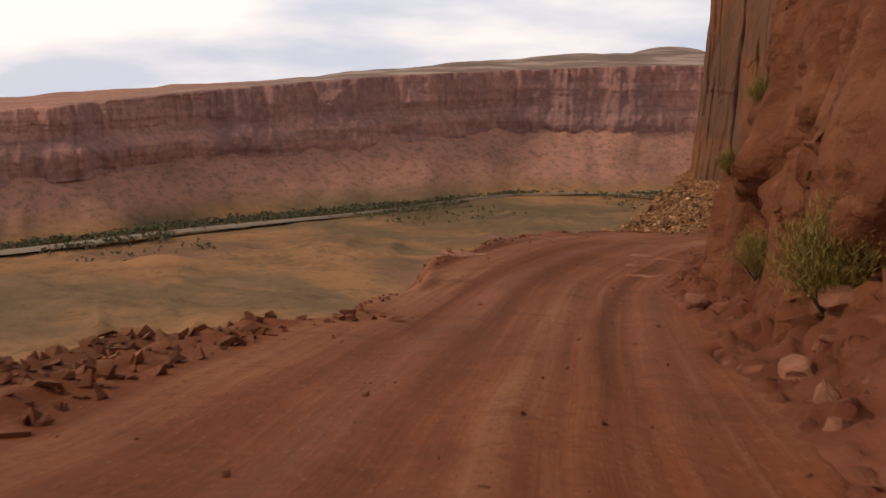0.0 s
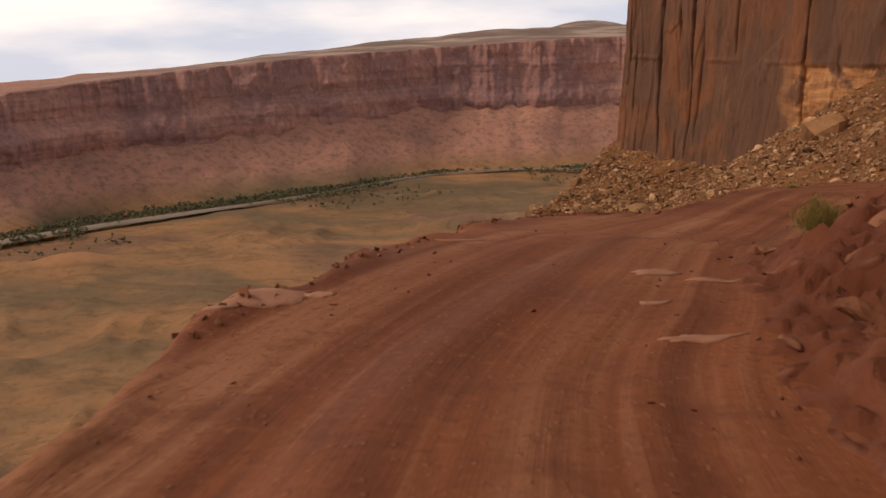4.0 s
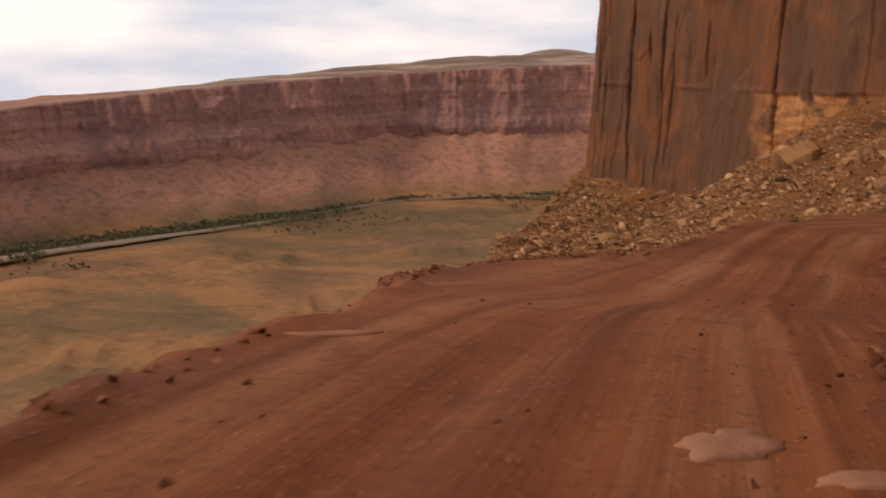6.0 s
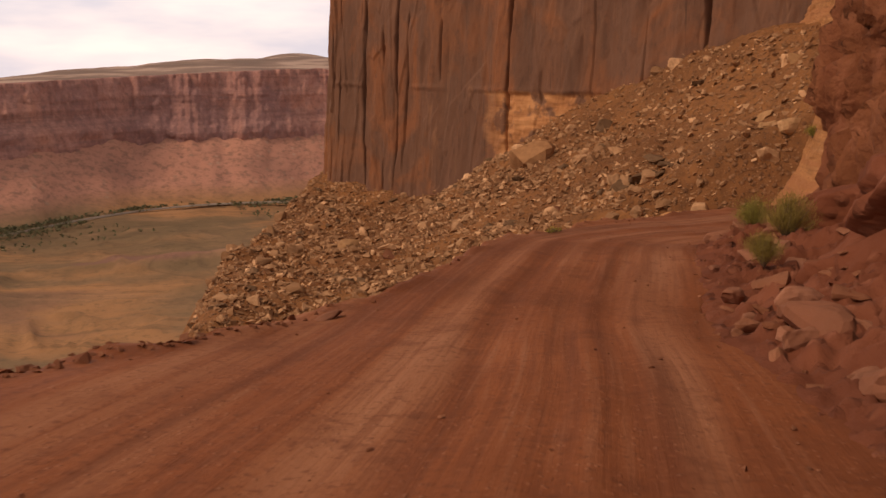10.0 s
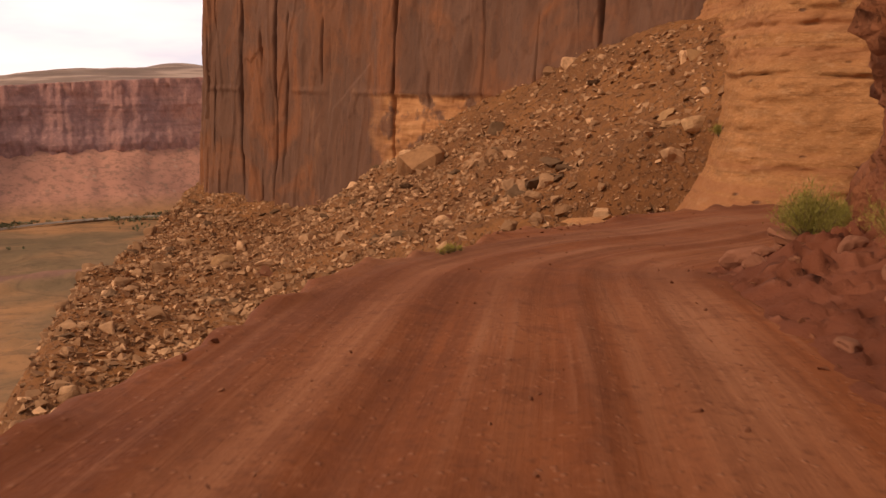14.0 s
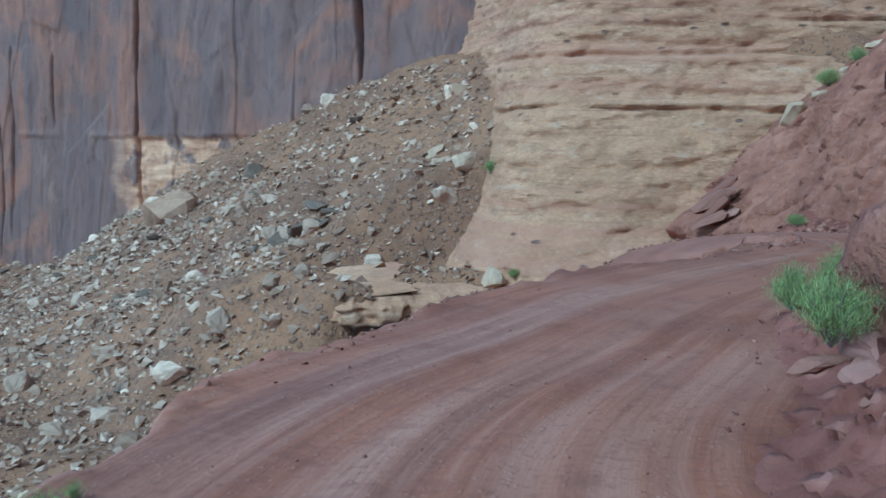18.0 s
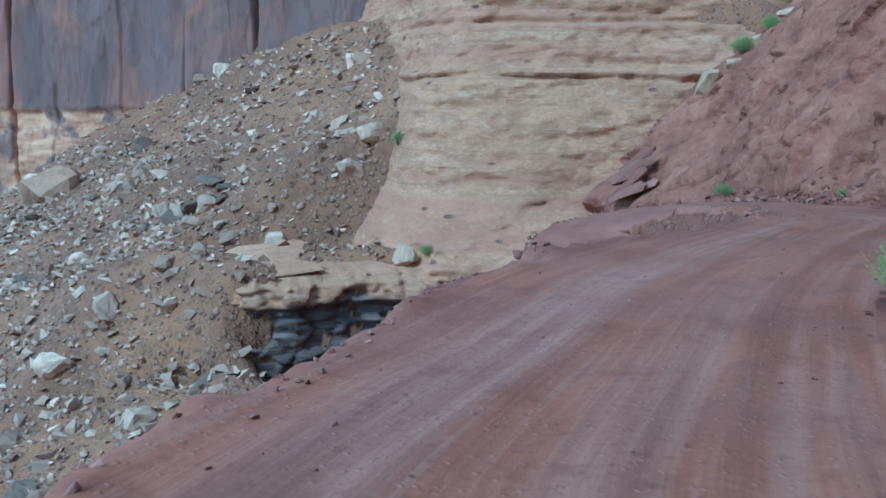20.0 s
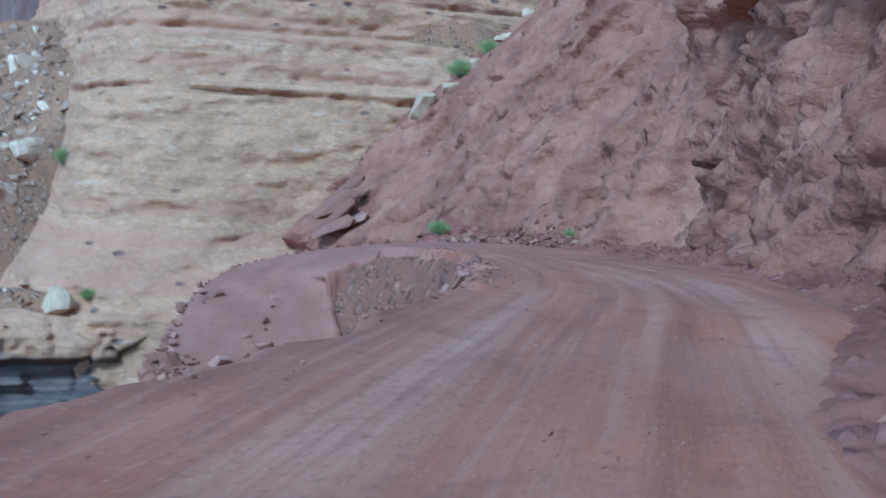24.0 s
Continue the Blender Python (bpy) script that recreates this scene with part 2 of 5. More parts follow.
def slope_material():
    """Red earth beside the road, brown and tan rubble on the talus further on."""
    n = Nodes("rubble_slope")
    red = n.ramp(n.noise(0.09, 6), [(0.3, (0.121, 0.042, 0.020)), (0.55, (0.178, 0.064, 0.029)), (0.75, (0.158, 0.066, 0.034))])
    tan = n.ramp(n.noise(0.06, 7, None, 0.6), [(0.3, (0.136, 0.056, 0.023)), (0.5, (0.236, 0.099, 0.039)), (0.62, (0.271, 0.113, 0.041)), (0.78, (0.190, 0.084, 0.040))])
    tan = n.mix(n.ramp(n.noise(0.5, 7, None, 0.65), [(0.50, 0.0), (0.66, 0.6)]), tan, (0.115, 0.050, 0.023))
    far = n.t.nodes.new("ShaderNodeMapRange")
    far.inputs[1].default_value, far.inputs[2].default_value = 92.0, 104.0
    n.link(n.math("ADD", n.axis(1), n.math("MULTIPLY", n.noise(0.15, 4), 6.0)), far.inputs[0])
    col = n.mix(far.outputs[0], red, tan)
    for scale, part_in, strength in ((1.049, 0.345, 0.842), (2.2, 0.3, 0.9), (5.0, 0.45, 0.7)):
        stones, tone = n.cells(scale), n.cells(scale, out="Color")
        some = n.ramp(n.axis(0, tone), [(part_in, 0.0), (part_in + 0.05, 1.0)])
        face = n.math("MULTIPLY", some, n.ramp(stones, [(0.22, strength), (0.42, 0.0)]))
        col = n.mix(face, col, n.mix(n.axis(1, tone), (0.121, 0.056, 0.029), n.mix(far.outputs[0], (0.311, 0.125, 0.066), (0.362, 0.184, 0.095))))
        n.bump(n.math("MULTIPLY", some, n.ramp(stones, [(0.15, 1.0), (0.45, 0.0)])), 0.75, 0.45 / scale)
    n.bump(n.noise(0.8, 9, None, 0.65), 0.6, 0.4)
    return n.done(col, 0.95, 0.1)


def valley_material():
    n = Nodes("valley_ground")
    big = n.noise(0.0042, 4, (1.0, 1.6, 1.0), 0.5, 0.5)
    col = n.ramp(big, [(0.34, (0.18, 0.120, 0.066)), (0.44, (0.23, 0.142, 0.076)), (0.50, (0.35, 0.178, 0.083)), (0.56, (0.37, 0.188, 0.087)), (0.62, (0.26, 0.136, 0.078)), (0.78, (0.17, 0.110, 0.066))])
    col = n.mix(n.ramp(n.noise(0.012, 6, (1.0, 1.8, 1.0), 0.6), [(0.48, 0.0), (0.66, 0.55)]), col, (0.135, 0.094, 0.052))
    wash = n.noise(0.009, 5, (0.7, 1.6, 1.0), 0.6, 1.2)
    col = n.mix(n.ramp(wash, [(0.47, 0.0), (0.495, 0.4), (0.52, 0.0)]), col, (0.094, 0.064, 0.041))
    col = n.mix(n.ramp(n.noise(0.035, 7, (1.0, 1.5, 1.0), 0.7), [(0.50, 0.0), (0.64, 0.35)]), col, (0.130, 0.092, 0.054))
    col = n.mix(n.ramp(n.noise(0.028, 6, (1.0, 1.5, 1.0), 0.65), [(0.36, 0.35), (0.46, 0.0)]), col, (0.36, 0.200, 0.110))
    col = n.mix(n.ramp(n.noise(0.17, 7, None, 0.7), [(0.52, 0.0), (0.66, 0.45)]), col, (0.098, 0.072, 0.041))
    for cx, cy, rx, ry, tone in ((55.0, 652.0, 75.0, 34.0, (0.215, 0.112, 0.080)), (-165.0, 545.0, 34.0, 24.0, (0.42, 0.205, 0.085))):
        far = n.math("ADD", n.math("POWER", n.math("MULTIPLY", n.math("SUBTRACT", n.axis(0), cx), 1 / rx), 2.0), n.math("POWER", n.math("MULTIPLY", n.math("SUBTRACT", n.axis(1), cy), 1 / ry), 2.0))
        col = n.mix(n.ramp(n.math("ADD", far, n.noise(0.03, 5)), [(0.8, 0.85), (1.3, 0.0)]), col, tone)
    z = n.axis(2)
    high = n.t.nodes.new("ShaderNodeMapRange")
    high.inputs[1].default_value, high.inputs[2].default_value = -126.0, -112.0
    n.link(z, high.inputs[0])
    # far talus reds, lightened to carry the haze of distance in the colour
    red = n.ramp(n.noise(0.018, 7, None, 0.6), [(0.3, (0.33, 0.165, 0.118)), (0.45, (0.43, 0.205, 0.142)), (0.6, (0.47, 0.225, 0.152)), (0.8, (0.37, 0.215, 0.155))])
    red = n.mix(n.ramp(n.noise(0.15, 8, (1.0, 1.0, 1.6), 0.75), [(0.48, 0.0), (0.60, 0.65)]), red, (0.180, 0.105, 0.078))
    blocks, tone = n.cells(0.13), n.cells(0.13, out="Color")
    few = n.ramp(n.axis(0, tone), [(0.62, 0.0), (0.66, 1.0)])
    red = n.mix(n.math("MULTIPLY", few, n.ramp(blocks, [(0.16, 0.7), (0.34, 0.0)])), red, n.mix(n.axis(1, tone), (0.164, 0.090, 0.063), (0.426, 0.269, 0.192)))
    col = n.mix(high.outputs[0], col, red)
    top = n.t.nodes.new("ShaderNodeMapRange")
    top.inputs[1].default_value, top.inputs[2].default_value = -48.0, -36.0
    n.link(z, top.inputs[0])
    plateau = n.ramp(n.noise(0.010, 6, (1, 1, 9)), [(0.40, (0.19, 0.130, 0.100)), (0.52, (0.26, 0.178, 0.135)), (0.62, (0.42, 0.300, 0.230))])
    col = n.mix(top.outputs[0], col, plateau)
    n.bump(n.noise(0.05, 8), 0.7, 2.5)
    n.bump(n.noise(0.35, 6), 0.5, 0.6)
    return n.done(col, 0.95, 0.1)


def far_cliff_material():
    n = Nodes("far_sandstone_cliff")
    # distance haze is painted in: sandstone colours lifted to a paler mauve
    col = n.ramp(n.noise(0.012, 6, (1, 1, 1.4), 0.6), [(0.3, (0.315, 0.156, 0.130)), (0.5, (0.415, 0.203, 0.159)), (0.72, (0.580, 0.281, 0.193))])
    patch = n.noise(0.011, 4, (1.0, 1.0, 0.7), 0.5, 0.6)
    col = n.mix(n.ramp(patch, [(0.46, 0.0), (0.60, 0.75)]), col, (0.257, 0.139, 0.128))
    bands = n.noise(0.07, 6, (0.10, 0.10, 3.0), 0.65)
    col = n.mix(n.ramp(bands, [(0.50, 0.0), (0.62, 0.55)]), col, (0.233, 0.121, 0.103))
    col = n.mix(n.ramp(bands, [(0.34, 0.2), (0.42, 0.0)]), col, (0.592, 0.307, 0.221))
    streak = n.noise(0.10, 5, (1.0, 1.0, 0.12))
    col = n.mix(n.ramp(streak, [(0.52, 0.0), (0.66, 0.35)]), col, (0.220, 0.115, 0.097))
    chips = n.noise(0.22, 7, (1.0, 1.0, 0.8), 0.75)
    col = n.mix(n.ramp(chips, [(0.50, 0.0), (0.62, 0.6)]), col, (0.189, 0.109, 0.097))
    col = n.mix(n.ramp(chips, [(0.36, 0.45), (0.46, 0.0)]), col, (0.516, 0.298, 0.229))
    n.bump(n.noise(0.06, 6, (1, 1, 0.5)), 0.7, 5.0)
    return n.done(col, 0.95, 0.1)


def varnished_material():
    """Tall sandstone face under a brown-grey desert varnish, fresh orange beds below the ledge."""
    n = Nodes("varnished_sandstone")
    z = n.axis(2)
    base = n.ramp(n.noise(0.05, 6, (1, 1, 0.5)), [(0.3, (0.222, 0.079, 0.033)), (0.6, (0.263, 0.097, 0.040)), (0.8, (0.305, 0.116, 0.051))])
    patch = n.noise(0.05, 6, (1.0, 1.0, 0.75), 0.6, 1.0)
    streak = n.noise(0.30, 5, (1.0, 1.0, 0.045), 0.6, 0.3)
    fac = n.math("ADD", n.math("MULTIPLY", n.ramp(streak, [(0.38, 0.0), (0.64, 1.0)]), 0.16), n.ramp(patch, [(0.38, 0.05), (0.52, 0.75)]))
    col = n.mix(fac, base, n.ramp(n.noise(0.10, 5, (1, 1, 0.35)), [(0.35, (0.114, 0.059, 0.037)), (0.65, (0.157, 0.079, 0.049))]))
    pale = n.noise(0.30, 6, (1.0, 1.0, 0.25), 0.65, 0.8)
    col = n.mix(n.ramp(pale, [(0.60, 0.0), (0.72, 0.45)]), col, (0.298, 0.139, 0.070))
    thin = n.noise(1.1, 4, (1.0, 1.0, 0.03), 0.5, 0.3)
    col = n.mix(n.ramp(thin, [(0.63, 0.0), (0.70, 0.5)]), col, (0.057, 0.027, 0.018))
    blot = n.noise(0.45, 7, (1.0, 1.0, 0.7), 0.7)
    col = n.mix(n.ramp(blot, [(0.36, 0.45), (0.48, 0.0)]), col, (0.091, 0.044, 0.028))
    # fresh beds: below about -10 m, on the east half
    x = n.axis(0)
    low = n.t.nodes.new("ShaderNodeMapRange")
    low.inputs[1].default_value, low.inputs[2].default_value = -8.6, -9.6
    n.link(n.math("ADD", z, n.math("MULTIPLY", n.noise(0.25, 4), 0.8)), low.inputs[0])
    east = n.t.nodes.new("ShaderNodeMapRange")
    east.inputs[1].default_value, east.inputs[2].default_value = 101.0, 102.5
    n.link(n.math("ADD", x, n.math("MULTIPLY", n.noise(0.12, 4), 3.0)), east.inputs[0])
    fresh = n.ramp(n.noise(0.3, 6, (0.35, 0.35, 2.4)), [(0.33, (0.286, 0.115, 0.046)), (0.5, (0.466, 0.206, 0.082)), (0.7, (0.594, 0.294, 0.128))])
    fresh = n.mix(n.ramp(n.noise(0.22, 5), [(0.54, 0.0), (0.62, 0.85)]), fresh, (0.145, 0.074, 0.048))
    col = n.mix(n.math("MULTIPLY", low.outputs[0], east.outputs[0]), col, fresh)
    n.bump(n.noise(0.4, 8, (1, 1, 0.45)), 0.6, 0.6)
    n.bump(n.noise(2.5, 6), 0.5, 0.12)
    return n.done(col, 0.85, 0.25)


def pale_material(name="pale_bedded_sandstone", dark_below=-60.0):
    n = Nodes(name)
    base = n.ramp(n.noise(0.10, 7, (0.5, 0.5, 1.5), 0.62), [(0.28, (0.318, 0.134, 0.051)), (0.5, (0.435, 0.192, 0.075)), (0.75, (0.512, 0.246, 0.109))])
    mott = n.noise(0.8, 8, (0.6, 0.6, 1.2), 0.7)
    col = n.mix(n.ramp(mott, [(0.47, 0.0), (0.63, 0.7)]), base, (0.280, 0.129, 0.053))
    grain = n.noise(2.6, 7, (0.7, 0.7, 1.3), 0.72)
    col = n.mix(n.ramp(grain, [(0.52, 0.0), (0.64, 0.5)]), col, (0.233, 0.103, 0.046))
    col = n.mix(n.ramp(grain, [(0.36, 0.5), (0.46, 0.0)]), col, (0.541, 0.290, 0.137))
    fleck = n.noise(0.45, 8, (0.7, 0.7, 1.5), 0.72)
    col = n.mix(n.ramp(fleck, [(0.56, 0.0), (0.66, 0.5)]), col, (0.531, 0.290, 0.145))
    # pink beds low down, brown beds above the ledge
    z = n.math("ADD", n.axis(2), n.math("MULTIPLY", n.noise(0.12, 4), 2.4))
    beds = n.noise(0.5, 4, (0.02, 0.02, 1.6), 0.6, 0.2)
    low = n.ramp(n.math("MULTIPLY", n.math("ADD", z, 24.0), 0.04), [(0.0, 0.25), (0.18, 0.9), (0.42, 0.9), (0.52, 0.0), (0.86, 0.0), (0.92, 0.75)])
    col = n.mix(n.math("MULTIPLY", low, n.ramp(beds, [(0.43, 0.0), (0.55, 0.7)])), col, (0.358, 0.141, 0.064))
    thin = n.noise(1.3, 4, (0.04, 0.04, 2.0), 0.5, 0.3)
    col = n.mix(n.ramp(thin, [(0.60, 0.0), (0.68, 0.5)]), col, (0.233, 0.102, 0.048))
    # small pits: a shallow bump, their inner shade painted as dark brown
    pits = n.cells(0.55, (0.6, 0.6, 1.3))
    few = n.ramp(n.axis(0, n.cells(0.55, (0.6, 0.6, 1.3), out="Color")), [(0.72, 0.0), (0.75, 1.0)])
    hole = n.math("MULTIPLY", few, n.ramp(pits, [(0.08, 1.0), (0.18, 0.0)]))
    col = n.mix(n.math("MULTIPLY", hole, 0.75), col, (0.126, 0.065, 0.045))
    # dark shaly beds under the ledge
    shale = n.t.nodes.new("ShaderNodeMapRange")
    shale.inputs[1].default_value, shale.inputs[2].default_value = dark_below + 0.3, dark_below - 0.3
    n.link(z, shale.inputs[0])
    grey = n.ramp(n.noise(0.9, 5, (0.08, 0.08, 2.5), 0.6, 0.3), [(0.35, (0.092, 0.053, 0.036)), (0.55, (0.174, 0.099, 0.064)), (0.7, (0.251, 0.146, 0.090))])
    col = n.mix(shale.outputs[0], col, grey)
    n.bump(n.noise(0.6, 9, (0.5, 0.5, 1.6), 0.68), 0.9, 0.7)
    n.bump(n.noise(3.5, 6, (0.6, 0.6, 1.4)), 0.6, 0.1)
    n.bump(hole, 0.8, -0.4)
    return n.done(col, 0.92, 0.15)


def red_material():
    n = Nodes("red_mudstone_wall")
    base = n.ramp(n.noise(0.2, 6), [(0.3, (0.173, 0.060, 0.027)), (0.55, (0.259, 0.094, 0.043)), (0.78, (0.328, 0.129, 0.060))])
    wash = n.noise(0.7, 6, (1, 1, 0.22), 0.6, 0.5)
    col = n.mix(n.ramp(wash, [(0.46, 0.0), (0.66, 0.6)]), base, (0.159, 0.049, 0.024))
    stain = n.noise(0.35, 5, (1, 1, 0.4))
    col = n.mix(n.ramp(stain, [(0.62, 0.0), (0.74, 0.6)]), col, (0.099, 0.040, 0.024))
    col = n.mix(n.ramp(n.noise(1.6, 6), [(0.56, 0.0), (0.75, 0.5)]), col, (0.345, 0.139, 0.075))
    cleft = n.cells(0.42, (1.0, 1.0, 0.6), "DISTANCE_TO_EDGE", vec=n.mix(0.12, n.place, n.scaled(n.geo.outputs["Normal"], (6, 6, 6))))
    n.bump(n.noise(0.9, 8), 0.9, 0.6)
    n.bump(n.ramp(cleft, [(0.0, 0.0), (0.25, 1.0)]), 0.35, 0.3)
    n.bump(n.noise(4.5, 6), 0.6, 0.1)
    return n.done(col, 0.93, 0.15)


def dark_red_material():
    n = Nodes("dark_red_rock")
    base = n.ramp(n.noise(0.5, 6), [(0.3, (0.128, 0.041, 0.019)), (0.55, (0.195, 0.068, 0.031)), (0.78, (0.257, 0.104, 0.053))])
    wash = n.noise(1.6, 6, (1, 1, 0.3), 0.6, 0.5)
    col = n.mix(n.ramp(wash, [(0.46, 0.0), (0.66, 0.6)]), base, (0.100, 0.032, 0.015))
    cleft = n.cells(0.9, (1.0, 1.0, 0.7), "DISTANCE_TO_EDGE")
    col = n.mix(n.ramp(n.noise(4.0, 7, None, 0.7), [(0.56, 0.0), (0.75, 0.5)]), col, (0.314, 0.135, 0.075))
    n.bump(n.noise(1.6, 8), 0.8, 0.3)
    n.bump(n.ramp(cleft, [(0.0, 0.0), (0.25, 1.0)]), 0.5, 0.2)
    n.bump(n.noise(9.0, 6), 0.6, 0.05)
    return n.done(col, 0.93, 0.15)


def bank_material():
    n = Nodes("broken_red_bank")
    col = n.ramp(n.noise(0.5, 6), [(0.3, (0.119, 0.034, 0.016)), (0.55, (0.184, 0.058, 0.029)), (0.78, (0.260, 0.091, 0.048))])
    stones, tone = n.cells(2.3), n.cells(2.3, out="Color")
    some = n.ramp(n.axis(0, tone), [(0.4, 0.0), (0.45, 1.0)])
    col = n.mix(n.math("MULTIPLY", some, n.ramp(stones, [(0.2, 0.8), (0.42, 0.0)])), col, n.mix(n.axis(1, tone), (0.126, 0.036, 0.018), (0.316, 0.120, 0.067)))
    n.bump(n.math("MULTIPLY", some, n.ramp(stones, [(0.15, 1.0), (0.45, 0.0)])), 0.7, 0.14)
    n.bump(n.noise(3.0, 7), 0.6, 0.08)
    n.bump(n.noise(11.0, 6, None, 0.7), 0.7, 0.04)
    return n.done(col, 0.93, 0.15)


def rock_material(name, dark, light):
    n = Nodes(name)
    info = n.t.nodes.new("ShaderNodeObjectInfo")
    isl = n.math("ADD", info.outputs["Random"], n.geo.outputs["Random Per Island"])
    tone = n.math("FRACT", n.math("MULTIPLY", isl, 3.7))
    mid = tuple((a + b) / 2 for a, b in zip(dark, light))
    col = n.ramp(tone, [(0.0, dark), (0.5, tuple(0.65 * a + 0.35 * b for a, b in zip(dark, light))), (0.8, mid), (1.0, light)])
    col = n.mix(n.ramp(n.noise(1.4, 6), [(0.4, 0.0), (0.7, 0.6)]), col, tuple(c * 0.62 for c in mid))
    n.bump(n.noise(3.0, 7), 0.6, 0.1)
    return n.done(col, 0.93, 0.15)


def leaf_material(name, dark, light):
    n = Nodes(name)
    col = n.ramp(n.geo.outputs["Random Per Island"], [(0.0, dark), (1.0, light)])
    n.bsdf.inputs["Subsurface Weight"].default_value = 0.0
    return n.done(col, 0.8, 0.2)


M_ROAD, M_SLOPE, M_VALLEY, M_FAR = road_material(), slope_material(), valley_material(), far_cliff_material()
M_VARN, M_PALE, M_RED, M_NEAR = varnished_material(), pale_material(), red_material(), dark_red_material()
M_BANK = bank_material()
M_ROCK_ORANGE = rock_material("orange_rock", (0.34, 0.165, 0.075), (0.44, 0.225, 0.105))
M_ROCK_RED = rock_material("red_rock", (0.16, 0.055, 0.026), (0.33, 0.140, 0.075))
M_ROCK_TAN = rock_material("tan_rock", (0.20, 0.094, 0.042), (0.70, 0.40, 0.21))
M_ROCK_PALE = rock_material("pale_rock", (0.36, 0.190, 0.085), (0.52, 0.295, 0.145))
M_ROCK_PINK = rock_material("pink_rock", (0.22, 0.085, 0.046), (0.34, 0.150, 0.088))
M_ROCK_GREY = rock_material("dark_grey_rock", (0.12, 0.064, 0.032), (0.22, 0.122, 0.064))
M_BRUSH = leaf_material("yellow_green_brush", (0.15, 0.115, 0.028), (0.36, 0.27, 0.07))
M_GREEN = leaf_material("green_shrub", (0.15, 0.135, 0.028), (0.36, 0.31, 0.075))
M_GRASS = leaf_material("bright_grass", (0.28, 0.30, 0.03), (0.46, 0.48, 0.06))
M_TREES = leaf_material("river_trees", (0.095, 0.095, 0.048), (0.165, 0.155, 0.08))


def plain_material(name, colour, rough=0.6, metal=0.0, spec=0.4):
    n = Nodes(name)
    n.bsdf.inputs["Metallic"].default_value = metal
    tint = n.mix(n.ramp(n.noise(6.0, 5), [(0.35, 0.0), (0.7, 0.35)]), colour, tuple(c * 0.7 for c in colour))
    return n.done(tint, rough, spec)


M_WOOD = plain_material("brush_stem", (0.16, 0.10, 0.06), 0.9)

# ---- plan of the road ----
ROAD = [(-1.2, -40, 3.6), (-0.6, -18, 1.6), (0, 0, 0), (0.5, 5.9, -1.0), (1.0, 9.1, -1.52), (1.75, 13.8, -2.27),
        (2.8, 18.9, -2.95), (4.2, 22.2, -3.2), (5.9, 26.3, -3.73), (7.2, 29.2, -4.25), (9.8, 34.5, -5.5), (12.3, 38.7, -6.15),
        (15.1, 43.6, -6.84), (17.8, 47.6, -7.1), (20.7, 51.8, -7.5), (23.5, 55.2, -8.1), (26.6, 57.4, -8.5), (31.0, 59.2, -8.85),
        (36, 60.8, -9.05), (44, 62.6, -9.5), (52, 64.4, -10.1), (60, 67.6, -10.9), (68, 72.2, -11.8), (75, 76.6, -12.6),
        (79, 83, -13.5), (75.5, 88.4, -14.9), (69, 86.5, -17.0), (62, 81, -19.6), (54, 76.5, -22.6), (44, 74, -26)]
line = spline(ROAD, 0.16)
S, NL = along(line), left_normals(line)
WL = np.interp(S, [40, 47, 51.2, 52.6, 56, 60, 66, 70, 74, 77, 80, 84, 87, 91, 95, 103, 107, 112, 118, 123, 131, 167, 178], [4.6, 4.4, 4.2, 3.0, 3.2, 3.5, 3.7, 4.3, 5.7, 6.4, 5.9, 4.6, 3.8, 3.35, 3.05, 2.9, 3.2, 4.1, 4.1, 3.6, 3.0, 3.0, 5.0])
WR = np.interp(S, [40, 53, 60, 66, 70, 78, 85, 96, 104, 108, 113, 121, 131, 140, 160, 172, 180], [2.05, 2.15, 1.6, 1.1, 1.8, 2.7, 2.3, 2.4, 2.6, 2.8, 1.6, 1.7, 3.8, 4.6, 4.4, 3.4, 3.0])
TOP = int(np.argmax(line[:, 0]))  # the outermost point of the bend


def nearest_road(x, y, step=6):
    """Index of the nearest road sample, signed offset (left positive) and distance, for flat arrays."""
    ids = np.arange(0, len(line), step)
    best = np.full(x.shape, 1e9)
    which = np.zeros(x.shape, int)
    for i in ids:
        d = (x - line[i, 0]) ** 2 + (y - line[i, 1]) ** 2
        better = d < best
        best[better], which[better] = d[better], i
    side = (x - line[which, 0]) * NL[which, 0] + (y - line[which, 1]) * NL[which, 1]
    return which, side, np.sqrt(best)


